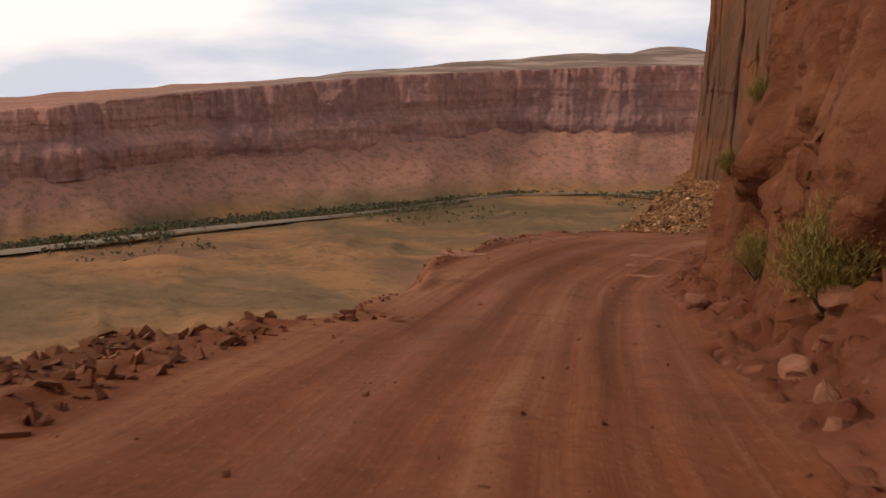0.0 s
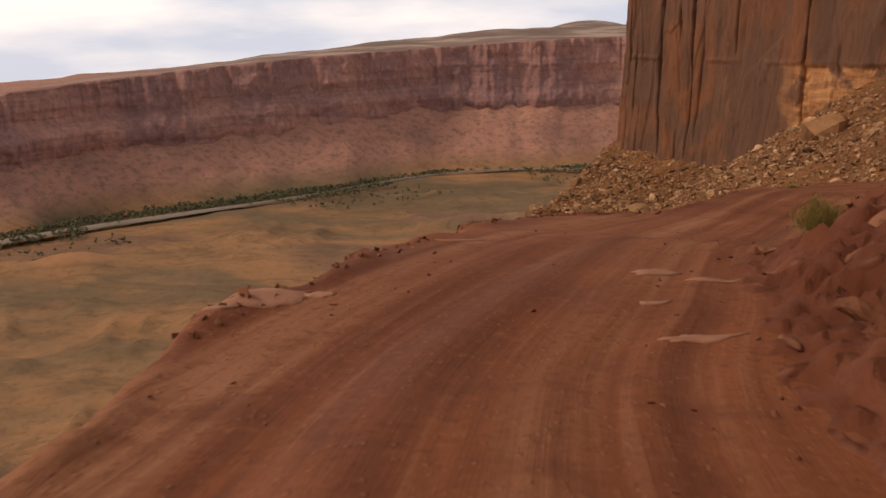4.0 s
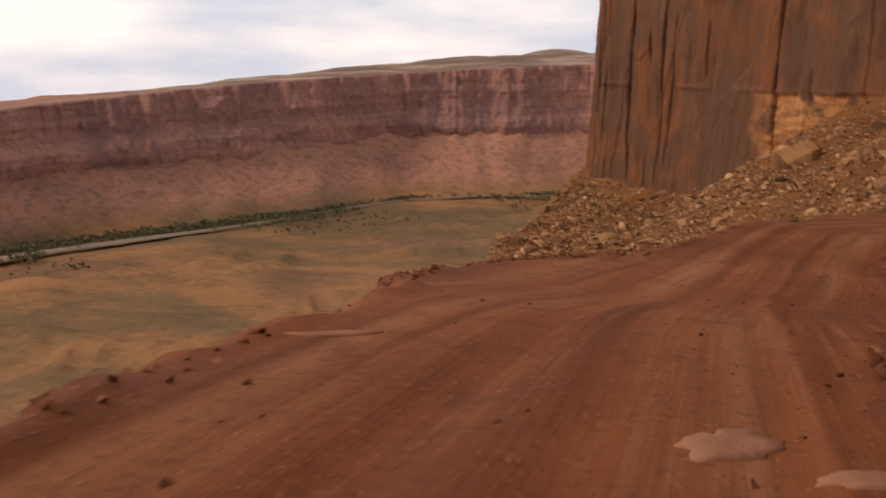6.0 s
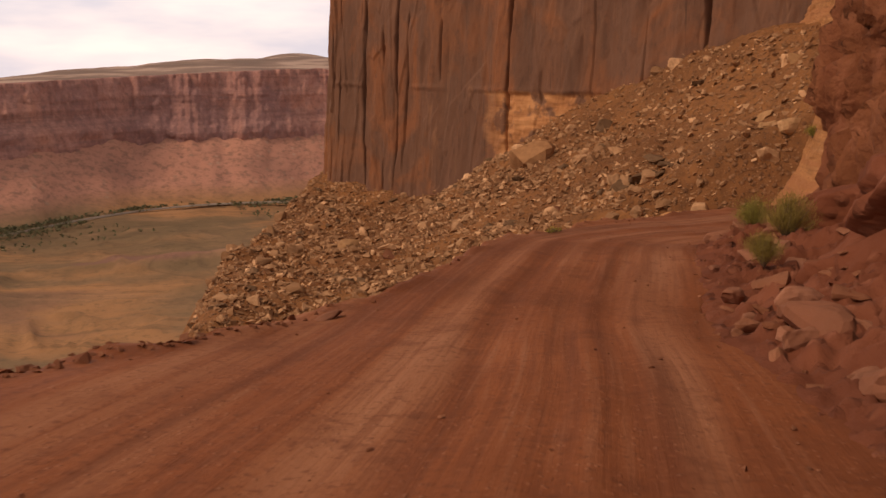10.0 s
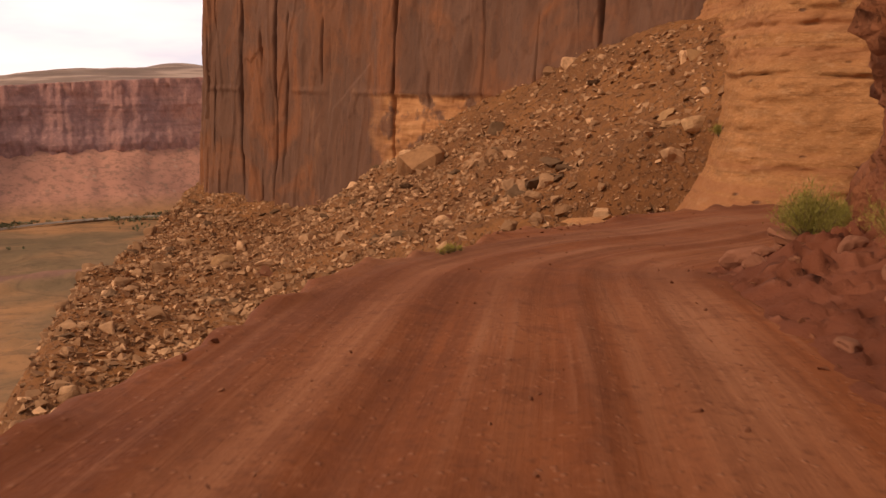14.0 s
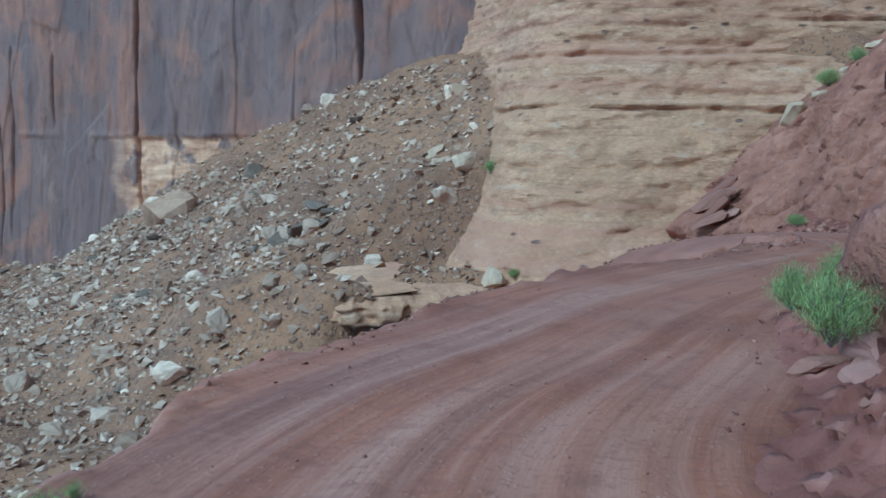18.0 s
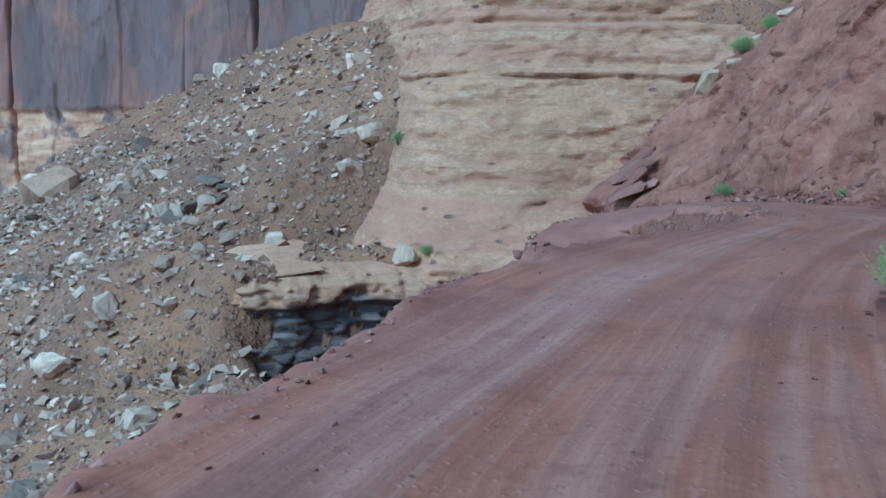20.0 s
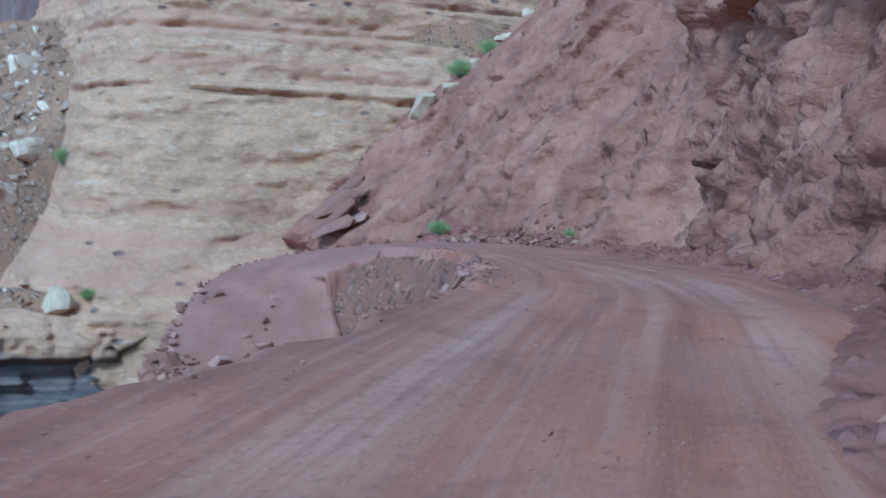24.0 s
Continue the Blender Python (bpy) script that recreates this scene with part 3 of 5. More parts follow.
# ---- road surface ----
def build_road():
    ids = np.arange(0, len(line), 1)
    u = np.linspace(-1, 1, 46)
    off = np.where(u[None] < 0, -u[None] * WL[ids, None], -u[None] * WR[ids, None])
    off = off + 0.35 * fbm(S[ids, None] * 0.35, u[None] * 0.0 + np.sign(u)[None] * 7, octaves=4, seed=3) * np.abs(u[None]) ** 3
    off = off - 0.5 * np.clip(u[None], 0, 1) ** 4 * (S[ids, None] < S[TOP])
    x = line[ids, 0, None] + NL[ids, 0, None] * off
    y = line[ids, 1, None] + NL[ids, 1, None] * off
    s = S[ids, None] + 0 * off
    z = line[ids, 2, None] + 0 * off
    wander = 0.25 * vnoise(s * 0.06, 0 * s, seed=5)
    rut = 0
    for c, depth, wide in ((-0.95, 0.05, 0.22), (0.75, 0.05, 0.24), (1.7, 0.035, 0.2), (-0.25, 0.03, 0.2), (-1.6, 0.02, 0.18)):
        rut = rut - depth * np.exp(-(((off - c - wander) / wide) ** 2)) + 0.6 * depth * np.exp(-(((off - c - wander - 1.9 * wide) / (0.6 * wide)) ** 2))
    rut = rut * (0.02 + 0.98 * smooth(S[TOP] - 2, S[TOP] - 14, s))
    z = z + 0.75 * rut + 0.022 * fbm(x * 0.3, y * 0.3, octaves=2, seed=8) + 0.008 * fbm(off * 3.5, s * 0.5, octaves=3, seed=9)
    z = z + 0.035 * fbm(off * 0.7, s * 0.09, octaves=3, seed=12) * (0.2 + 0.8 * smooth(S[TOP] - 2, S[TOP] - 14, s))
    edge = np.clip((np.abs(u)[None] - 0.86) / 0.14, 0, 1)
    z = z + 0.12 * edge * (1 + fbm(x * 1.1, y * 1.1, octaves=3, seed=4)) * (u[None] < 0) - 0.25 * edge**4
    v, uv = np.stack([x, y, z], -1), np.stack([off, s], -1)
    for out, down, side in ((0.25, 0.55, 0), (0.7, 2.2, 0), (0.25, 0.5, 1), (0.5, 1.2, 1)):
        edge_v = (v[:, :1] if side == 0 else v[:, -1:]).copy()
        sign = 1 if side == 0 else -1
        wob = 0.2 * fbm(S[ids] * 1.3, down, octaves=3, seed=14)[:, None]
        edge_v[..., 0] += sign * NL[ids, 0, None] * (out * 0.8 + wob)
        edge_v[..., 1] += sign * NL[ids, 1, None] * (out * 0.8 + wob)
        edge_v[..., 2] -= down * 0.8
        euv = (uv[:, :1] if side == 0 else uv[:, -1:]) + np.array([sign * down, 0.0])
        v = np.concatenate([edge_v, v] if side == 0 else [v, edge_v], 1)
        uv = np.concatenate([euv, uv] if side == 0 else [uv, euv], 1)
    return grid_mesh("road", v, uv)


structure("road", build_road(), M_ROAD, "rutted red dirt road along a canyon ledge", "road")


# ---- hillside under and beside the road ----
RIM_Y = [-60, 40, 70, 100, 120, 136, 165, 185, 203, 250, 297, 330, 350]
RIM_X = [-8, 2, 12, 18, 18, 18.5, 25, 30.5, 35, 52, 70, 87, 98]


def talus_height(x, y):
    z = -10.8 + 0.58 * (x - 97.5) - 0.12 * (y - 140) + 0.18 * np.maximum(0, x - 101)
    z = z - 8.0 * np.exp(-(((y - 248) / 26) ** 2)) + 6 * smooth(275, 300, y)
    z = z - 1.2 * np.maximum(0, 131 - y + 0.75 * (97 - x)) * smooth(63, 71, x)
    z = 4.5 - np.log1p(np.exp(np.clip((4.5 - z) / 1.5, -30, 30))) * 1.5
    behind = y - 1.0 - np.interp(x, [66.6, 68.6, 72.5, 76.5, 81.5, 86], [124, 119.2, 116.4, 114.6, 112.0, 107.5])
    fill = -22.1 + 0.36 * behind - 0.62 * np.maximum(0, behind - 9) - 1.0 * np.maximum(0, 70 - x) - 2.2 * smooth(72, 78, x)
    z = np.where((behind > 0.6) & (x < 89), np.maximum(z, fill), z)
    apron = -22.6 + 0.95 * np.minimum(behind - 0.6, 0) - 0.7 * np.maximum(0, 70 - x) - 7.0 * smooth(68.6, 70.6, x)
    z = np.where((behind < 0.7) & (behind > -16) & (x < 71), np.maximum(z, apron), z)
    floor = -37.2 + 0.04 * np.maximum(0, 130 - y) - 11 * smooth(195, 240, y)
    z = floor + np.log1p(np.exp(np.clip((z - floor) / 2.5, -30, 30))) * 2.5
    beyond = np.interp(y, RIM_Y, RIM_X) - x
    return z - 1.6 * np.maximum(beyond, 0) - 0.9 * np.maximum(0, y - 305)


def hill_height(x, y):
    which, side, dist = nearest_road(x.ravel(), y.ravel())
    which, side, dist = which.reshape(x.shape), side.reshape(x.shape), dist.reshape(x.shape)
    zr = line[which, 2]
    wl, wr = WL[which], WR[which]
    lower = which > TOP
    left = side > 0
    drop = np.where(lower, ~left, left)
    shoulder = np.interp(S[which], [0, 40, 51.0, 52.4], [1.8, 1.8, 1.8, 0.0])
    out = np.where(left, dist - wl - shoulder, dist - wr)
    fall = zr - 0.3 - 2.4 * np.clip(out, 0, 9) - 1.0 * np.maximum(out - 9, 0)
    rise = zr - 0.5 + 0.10 * np.clip(out, 0, 5) + 0.12 * np.clip(out - 5, 0, 40)
    rise = rise + np.clip(0.75 * (out - 8.5), 0, 24) * smooth(120, 108, S[which])
    z = np.where(drop, fall, rise)
    z = np.where(out <= 0, zr - 0.3, z)
    lip = (out <= 0) & left & (dist > wl + 0.1)
    z = np.where(lip, zr - 0.02 + 0.22 * fbm(x * 0.8, y * 0.8, octaves=3, seed=23), z)
    # the bank between the upper and the lower leg
    up = line[:TOP:10]
    lo = line[TOP::10]
    du, zu, dl, zl = np.full(x.shape, 1e9), 0 * x, np.full(x.shape, 1e9), 0 * x
    for p in up[len(up) // 2:]:
        d = np.hypot(x - p[0], y - p[1])
        zu, du = np.where(d < du, p[2], zu), np.minimum(d, du)
    for p in lo:
        d = np.hypot(x - p[0], y - p[1])
        zl, dl = np.where(d < dl, p[2], zl), np.minimum(d, dl)
    a, b = np.maximum(du - 3.3, 0.01), np.maximum(dl - 5.0, 0.01)
    between = np.minimum((zu * b + zl * a) / (a + b) - 0.3, zu - 0.3 - 0.5 * a + 0 * b)
    between = np.maximum(between, zl - 0.4)
    inner = left & (dl < 22) & (du < 24) & (x > 40)
    z = np.where(inner & (out > 0), between, z)
    tal = talus_height(x, y)
    z = np.where(drop & ~(inner & (out > 0)), np.maximum(z, tal), z)
    return z, out, drop


def build_hill():
    gx, gy = np.arange(-95, 128, 1.15), np.arange(-55, 345, 1.15)
    x, y = np.meshgrid(gx, gy, indexing="ij")
    z, out, drop = hill_height(x, y)
    rough = smooth(0.5, 4.0, out)
    z = z + rough * (0.9 * fbm(x * 0.11, y * 0.11, octaves=5, seed=21) + 0.25 * fbm(x * 0.7, y * 0.7, octaves=3, seed=22))
    return grid_mesh("hillside", np.stack([x, y, np.maximum(z, -140)], -1))


structure("ground_hillside", build_hill(), M_SLOPE, "steep rubble slope below the road", "ground")


# ---- valley floor, far slope and plateau: one sheet to the horizon ----
AZ = [-180, -120, -60, -25.5, -16.4, -3, 3.8, 12.2, 30, 60, 120, 180]
FOOT = [900, 700, 560, 640, 700, 790, 870, 895, 930, 1000, 1100, 900]
CLIFF_Z = [-80, -85, -86, -75, -70, -63, -61, -59, -58, -60, -70, -80]
RIM_Z = [-30, -50, -56, -49, -41, -25, -20, -12, -10, -10, -20, -30]


def build_valley():
    az = np.radians(np.r_[np.arange(-180, -50, 2.0), np.arange(-50, 40, 0.25), np.arange(40, 180.1, 2.0)])
    deg = np.degrees(az)
    foot = np.interp(deg, AZ, FOOT) + 18 * vnoise(deg * 0.2, 0, seed=31) + 2 * vnoise(deg * 0.9, 0, seed=32)
    cz, rz = np.interp(deg, AZ, CLIFF_Z), np.interp(deg, AZ, RIM_Z)
    ks = np.r_[np.linspace(0.02, 1, 120), 1 + np.linspace(0.01, 0.14, 40), 1.146, 1.165, np.linspace(1.18, 1.8, 24), np.linspace(1.9, 5.4, 30)]
    r = foot[:, None] * ks[None]
    x, y = r * np.sin(az)[:, None], r * np.cos(az)[:, None]
    k = ks[None] + 0 * r
    z = -130 + 2.5 * fbm(x * 0.012, y * 0.012, octaves=5, seed=33)
    hill = 9 * np.exp(-(((x + 165) / 26) ** 2 + ((y - 545) / 17) ** 2)) + 6 * np.exp(-(((x - 60) / 60) ** 2 + ((y - 640) / 20) ** 2))
    wild = np.clip(ridge(fbm(x * 0.014, y * 0.014, octaves=4, seed=39)) - 0.55, 0, 1) / 0.45
    z = z + hill + 3.5 * wild**2 * smooth(0.15, 0.3, k) * smooth(0.97, 0.8, k)
    up = smooth(0, 1, (k - 1) / 0.14) * 0.35 + np.clip((k - 1) / 0.14, 0, 1) * 0.65
    gully = 0.45 * ridge(fbm(deg[:, None] * 0.55 + 0 * k, k * 2, octaves=4, seed=35)) + 0.55 * ridge(fbm(x * 0.022, y * 0.022, octaves=4, seed=37))
    z = z + up * (cz[:, None] + 128) + np.where((k > 1) & (k < 1.14), 1, 0) * (gully - 0.6) * 7 * np.sin(np.clip((k - 1) / 0.14, 0, 1) * np.pi)
    z = z + np.where((k > 1) & (k < 1.145), 1, 0) * up**3 * 7 * fbm(deg[:, None] * 0.9, k * 0, octaves=4, seed=40)
    el = np.radians(np.interp(deg, [-180, -60, -25, -10.4, 2.2, 8, 16, 40, 180], [-3, -3.5, -3.05, -2.0, -0.62, -0.15, 0.05, 0.1, 0]))
    rs = foot[:, None] * 1.62
    crest = 1.7 + rs * np.tan(el)[:, None] + 1.2 * fbm(deg[:, None] * 0.5, 0, octaves=3, seed=38)
    far_z = np.where(k < 1.62, rz[:, None] + (crest - rz[:, None]) * smooth(1.17, 1.62, k) - 1.5, 1.7 + r * np.tan(el - np.radians(0.22))[:, None] - 1.5)
    far_z = far_z + 0.8 * fbm(x * 0.02, y * 0.02, octaves=3, seed=36)
    mesa = np.tan(np.radians(-6.0 + 6.32 * np.exp(-(((deg - 13.0) / 9.0) ** 2))))[:, None] * r
    far_z = np.where(k > 1.9, far_z + np.maximum(mesa - far_z, 0) * smooth(1.9, 3.2, k), far_z)
    z = np.where(k > 1.15, far_z, z)
    return grid_mesh("valley", np.stack([x, y, z], -1), flip=True)


structure("ground", build_valley(), M_VALLEY, "dry canyon floor with far talus and plateau", "ground")


def build_far_cliff():
    deg = np.arange(-60, 45, 0.06)
    az = np.radians(deg)
    foot = np.interp(deg, AZ, FOOT) + 18 * vnoise(deg * 0.2, 0, seed=31) + 2 * vnoise(deg * 0.9, 0, seed=32)
    cz, rz = np.interp(deg, AZ, CLIFF_Z), np.interp(deg, AZ, RIM_Z)
    h = np.r_[np.linspace(-0.85, 1.0, 62), 1.0]
    face = foot * 1.128 - 13
    pillar = 9 * fbm(deg * 0.9, 0, octaves=4, seed=41) + 2 * ridge(vnoise(deg * 2.6, 0, seed=43))
    r = face[:, None] + pillar[:, None] * (0.4 + 0.6 * np.clip(h, 0, 1))[None] + 14 * np.clip(h, -0.25, 1)[None]
    z = cz[:, None] + h[None] * (rz - cz)[:, None]
    r = r + 2.2 * np.round(vnoise(z * 0.11, deg[:, None] * 0.12, seed=45) * 2) / 2 + 2.5 * fbm(deg[:, None] * 1.9, z * 0.06, octaves=3, seed=46)
    r = r - 9 * smooth(0.18, -0.2, h)[None]
    r[:, -1] = foot * 1.19
    z = z + 0.8 * fbm(deg[:, None] * 1.5, z * 0.1, octaves=3, seed=47)
    z[:, -1] = rz - 0.6
    return grid_mesh("far_cliff", np.stack([r * np.sin(az)[:, None], r * np.cos(az)[:, None], z], -1))


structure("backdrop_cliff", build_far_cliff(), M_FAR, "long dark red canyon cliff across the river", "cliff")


# ---- rock walls ----
def wall_mesh(name, base, rows, profile, rough, step=0.8, cap=30.0, facing=1, way=None, rise=2.0):
    """A rock face over a plan line. base: (x, y, z) points; rows: heights over the base; profile(s, z, h): metres set back;
    rough(x, y, z, s): metres proud. The face looks to the line's left (facing 1) or right (-1)."""
    ln = spline(base, step)
    s, nl = along(ln), left_normals(ln) * facing
    if way:
        nl = nl * 0 - np.array(way)
    h = np.asarray(rows, float)
    z = ln[:, 2, None] + h[None]
    back = profile(s[:, None] + 0 * z, z, h[None] + 0 * z)
    x0 = ln[:, 0, None] - nl[:, 0, None] * back
    y0 = ln[:, 1, None] - nl[:, 1, None] * back
    out = rough(x0, y0, z, s[:, None] + 0 * z)
    x, y = x0 + nl[:, 0, None] * out, y0 + nl[:, 1, None] * out
    v = np.stack([x, y, z], -1)
    last = v[:, -1:].copy()
    last[..., 0] -= nl[:, 0, None] * cap
    last[..., 1] -= nl[:, 1, None] * cap
    last[..., 2] += rise
    v = np.concatenate([v, last], 1)
    uv = np.stack([np.concatenate([s[:, None] + 0 * z, s[:, None]], 1), v[..., 2]], -1)
    return grid_mesh(name, v, uv, flip=facing > 0)


def crack(s, at, wide, deep, lean=0.0, z=0.0):
    return -deep * np.exp(-((np.abs(s - at - lean * z) / (0.62 * wide)) ** 1.6))


BUTT = [(150, 352, -60), (112, 338, -60), (85, 316, -60), (75.3, 297, -60), (81, 281.2, -58), (91.3, 254, -56), (100.3, 228, -50), (108.5, 204, -40),
        (117, 179, -28), (121.4, 166.5, -22), (127, 152, -18), (140, 124, -18), (152, 90, -18)]
b_line = spline(BUTT, 0.7)
b_s = along(b_line)


def at_y(y):
    return float(np.interp(-y, -b_line[:, 1], b_s))


CRACKS = [(at_y(279), 0.8, 3.0), (at_y(266), 0.8, 3.2), (at_y(262.5), 0.5, 1.6), (at_y(228), 0.85, 3.6), (at_y(217), 0.5, 1.2), (at_y(205), 0.5, 0.8),
          (at_y(179), 0.85, 3.4), (at_y(289), 0.6, 2.2), (at_y(293), 0.55, 2.0), (at_y(271.5), 0.55, 2.0), (at_y(192), 0.5, 1.2), (at_y(251), 0.5, 1.3)]


def buttress_profile(s, z, h):
    return 0.035 * h


def buttress_rough(x, y, z, s):
    out = 1.5 * fbm(s * 0.05, z * 0.012, octaves=3, seed=51) + 0.4 * fbm(s * 0.3, z * 0.09, octaves=4, seed=52) + 0.28 * facets(s * 0.10, z * 0.03, seed=591, tilt=0.5)[0] + 0.10 * facets(s * 0.45, z * 0.12, seed=595)[0]
    left = smooth(at_y(250), at_y(285), s)
    out = out + left * 0.45 * facets(s * 0.26, z * 0.03, seed=531)[0]
    for at, wide, deep in CRACKS:
        w = 0.62 * wide * (1 + 0.6 * vnoise(z * 0.08, at, seed=55))
        out = out + crack(s + 0.5 * vnoise(z * 0.05, at, seed=54), at, w, deep * smooth(-46, -30, z + 8 * vnoise(at, 0, seed=56)) * (1.0 if deep > 2.5 else smooth(-0.15, 0.25, vnoise(z * 0.06, at * 1.7, seed=59))))
    # undercut band below the ledge, stepped beds
    band = smooth(at_y(236), at_y(228), s) * smooth(-9.0, -9.8, z - 0.02 * (s - at_y(228)))
    out = out - band * (0.5 + 0.22 * np.round(fbm(z * 0.45, s * 0.22, octaves=3, seed=57) * 2))
    out = out + 0.35 * smooth(-9.9, -9.4, z) * smooth(-8.2, -9.2, z) * smooth(-0.5, 0.4, vnoise(s * 0.15, 0, seed=58))
    return out


structure("wall_buttress", wall_mesh("buttress", BUTT, np.r_[np.linspace(0, 70, 150), np.linspace(72, 105, 20)], buttress_profile, buttress_rough, 0.22, 40, facing=-1),
          M_VARN, "tall sandstone buttress streaked with dark varnish", "cliff")

PALE = [(114, 182, -24), (106, 162, -24), (100, 146, -24), (93.0, 131.5, -24), (86.2, 121.5, -24), (82.9, 112.5, -24), (87.0, 104.5, -24), (92.5, 99, -24), (100, 91.5, -24), (114, 78, -24)]


def pale_profile(s, z, h):
    return np.interp(z, [-24, -22.2, -22.0, -20.6, -17, -15.5, -8, -4.2, -3.9, -3.0, 1.0, 1.4, 9, 9.4, 26, 40], [0, 0.6, 0.2, 2.6, 9.0, 11, 16.2, 19.0, 21.2, 21.6, 23.6, 25.2, 28, 29.6, 35, 40])


def pale_rough(x, y, z, s):
    out = 0.9 * fbm(s * 0.07, z * 0.12, octaves=4, seed=61) + 0.2 * fbm(s * 0.22, z * 0.9, octaves=4, seed=62)
    out = out + 0.13 * np.round(2.5 * vnoise(s * 0.03, z * 0.8, seed=63)) - 1.5 * np.exp(-(((z + 4.75 + 0.5 * vnoise(s * 0.15, 1, seed=60)) / 0.26) ** 2)) * (0.75 + 0.5 * vnoise(s * 0.12, 0, seed=64)) + 0.6 * np.exp(-(((z + 3.95) / 0.4) ** 2))
    hollow = smooth(0.15, 0.6, vnoise(s * 0.35, z * 0.2, seed=65)) * np.exp(-(((z + 21.4) / 0.8) ** 2))
    pock = smooth(0.45, 0.7, vnoise(s * 0.8, z * 1.3, seed=66))
    slab, edge = facets(s * 0.16, z * 0.55, seed=671)
    chip, _ = facets(s * 0.7, z * 1.6, seed=681)
    out = out + 0.3 * slab * smooth(0, 0.1, edge) + 0.1 * chip
    ledge = np.exp(-(((z - 1.3 - 0.3 * vnoise(s * 0.1, 2, seed=69)) / 0.25) ** 2)) + 0.7 * np.exp(-(((z - 5.2) / 0.2) ** 2)) * smooth(-0.3, 0.3, vnoise(s * 0.1, 4, seed=70))
    return out - 1.8 * hollow - 0.25 * pock - 0.7 * ledge


structure("wall_pale", wall_mesh("pale_wall", PALE, np.linspace(-6, 58, 230), pale_profile, pale_rough, 0.4, 25, facing=-1, way=(0.87, 0.5)),
          M_PALE, "pale tan layered sandstone slope with dark bedding ledges", "cliff")

LEDGE = [(80, 136, -34), (74.5, 128, -34), (70.4, 121.8, -34), (69.4, 118.9, -34), (72.5, 116.4, -34), (76.5, 114.6, -34), (81.5, 112.0, -34), (86, 107.5, -34)]


def ledge_profile(s, z, h):
    return np.interp(z, [-34, -28, -25.6, -24.8, -24.1, -23.4, -22.6, -22.1], [-1.5, 0.2, 1.3, 1.5, 0.1, 0.0, 0.5, 1.8])


def ledge_rough(x, y, z, s):
    out = 0.9 * fbm(s * 0.11, z * 0.1, octaves=3, seed=601) + 0.3 * fbm(s * 0.5, z * 0.4, octaves=3, seed=602)
    bed, _ = facets(s * 0.22, z * 1.3, seed=611)
    block, edge = facets(s * 0.33, z * 0.3, seed=621)
    hole = smooth(0.1, 0.4, vnoise(s * 0.8, z * 0.9, seed=631)) * np.exp(-(((z + 23.3) / 0.5) ** 2))
    pit = smooth(0.25, 0.5, vnoise(s * 1.5, z * 1.7, seed=641)) * smooth(-24.2, -23.6, z)
    return out - 0.5 * pit + 0.45 * bed * smooth(-23.8, -24.6, z) + 0.4 * block * smooth(0, 0.12, edge) - 0.4 * smooth(0.1, 0, edge) - 0.9 * hole


structure("wall_ledge", wall_mesh("ledge", LEDGE, np.linspace(0, 12.0, 60), ledge_profile, ledge_rough, 0.25, 6, facing=-1, rise=0.5),
          pale_material("ledge_sandstone", -22.9), "pocked pale sandstone ledge undercut above dark beds", "cliff")

RED = [(38, 38, -11), (31, 43, -11), (28.6, 47.8, -11), (28.5, 51.4, -11.3), (30.1, 54.15, -11.6), (32.8, 55.4, -11.8), (38, 55.9, -12), (46, 56.5, -12.5), (54, 58.4, -13), (61, 61.8, -13.5), (68.5, 65.6, -14),
       (76.5, 69.8, -14.5), (83, 75.0, -15), (86, 82, -16), (90, 89, -17), (95, 97, -18), (99, 103, -18.5), (102.5, 109, -19)]
r_line = spline(RED, 0.6)
r_s = along(r_line)


def at_x(x):
    return float(np.interp(x, r_line[20:, 0], r_s[20:]))


def red_profile(s, z, h):
    lean = np.interp(s, [0, at_x(32), at_x(46), at_x(62), at_x(80), at_x(90), at_x(102)], [0.10, 0.08, 0.40, 0.24, 0.42, 0.85, 1.25])
    far = smooth(at_x(50), at_x(60), s)
    over = -1.7 * far * smooth(at_x(84), at_x(74), s) * smooth(-1.9, -1.2, z) * smooth(9, -1, z)
    return lean * np.maximum(h - 2.5, 0) + over


def red_rough(x, y, z, s):
    out = 1.1 * fbm(s * 0.16, z * 0.11, octaves=4, seed=71) + 0.6 * ridge(fbm(s * 0.32 + z * 0.2, z * 0.09, octaves=4, seed=72))
    slant = s + 0.45 * z
    big, edge = facets(slant * 0.34, z * 0.22, seed=731)
    mid, edge_m = facets(slant * 0.8, z * 0.45, seed=741)
    tiny, _ = facets(slant * 2.0, z * 1.4, seed=751)
    flute = ridge(fbm(s * 1.1 + z * 0.22, z * 0.06, octaves=4, seed=74)) * (0.4 + 0.6 * smooth(at_x(88), at_x(62), s))
    calm = 1 - 0.5 * smooth(at_x(44), at_x(34), s)
    out = (1.15 * out - 0.8) * calm + 0.45 * big * smooth(0, 0.2, edge) + 0.26 * mid * smooth(0, 0.2, edge_m) + 0.08 * tiny + 1.0 * flute
    return out - 0.4 * smooth(0.12, 0.0, edge) - 0.18 * smooth(0.12, 0.0, edge_m) + 0.12 * fbm(s * 1.5, z * 1.2, octaves=3, seed=73)


structure("wall_red", wall_mesh("red_wall", RED, np.r_[np.linspace(0, 26, 120), np.linspace(26.6, 44, 36)], red_profile, red_rough, 0.3, 30),
          M_RED, "lumpy red mudstone wall washed by rain", "cliff")

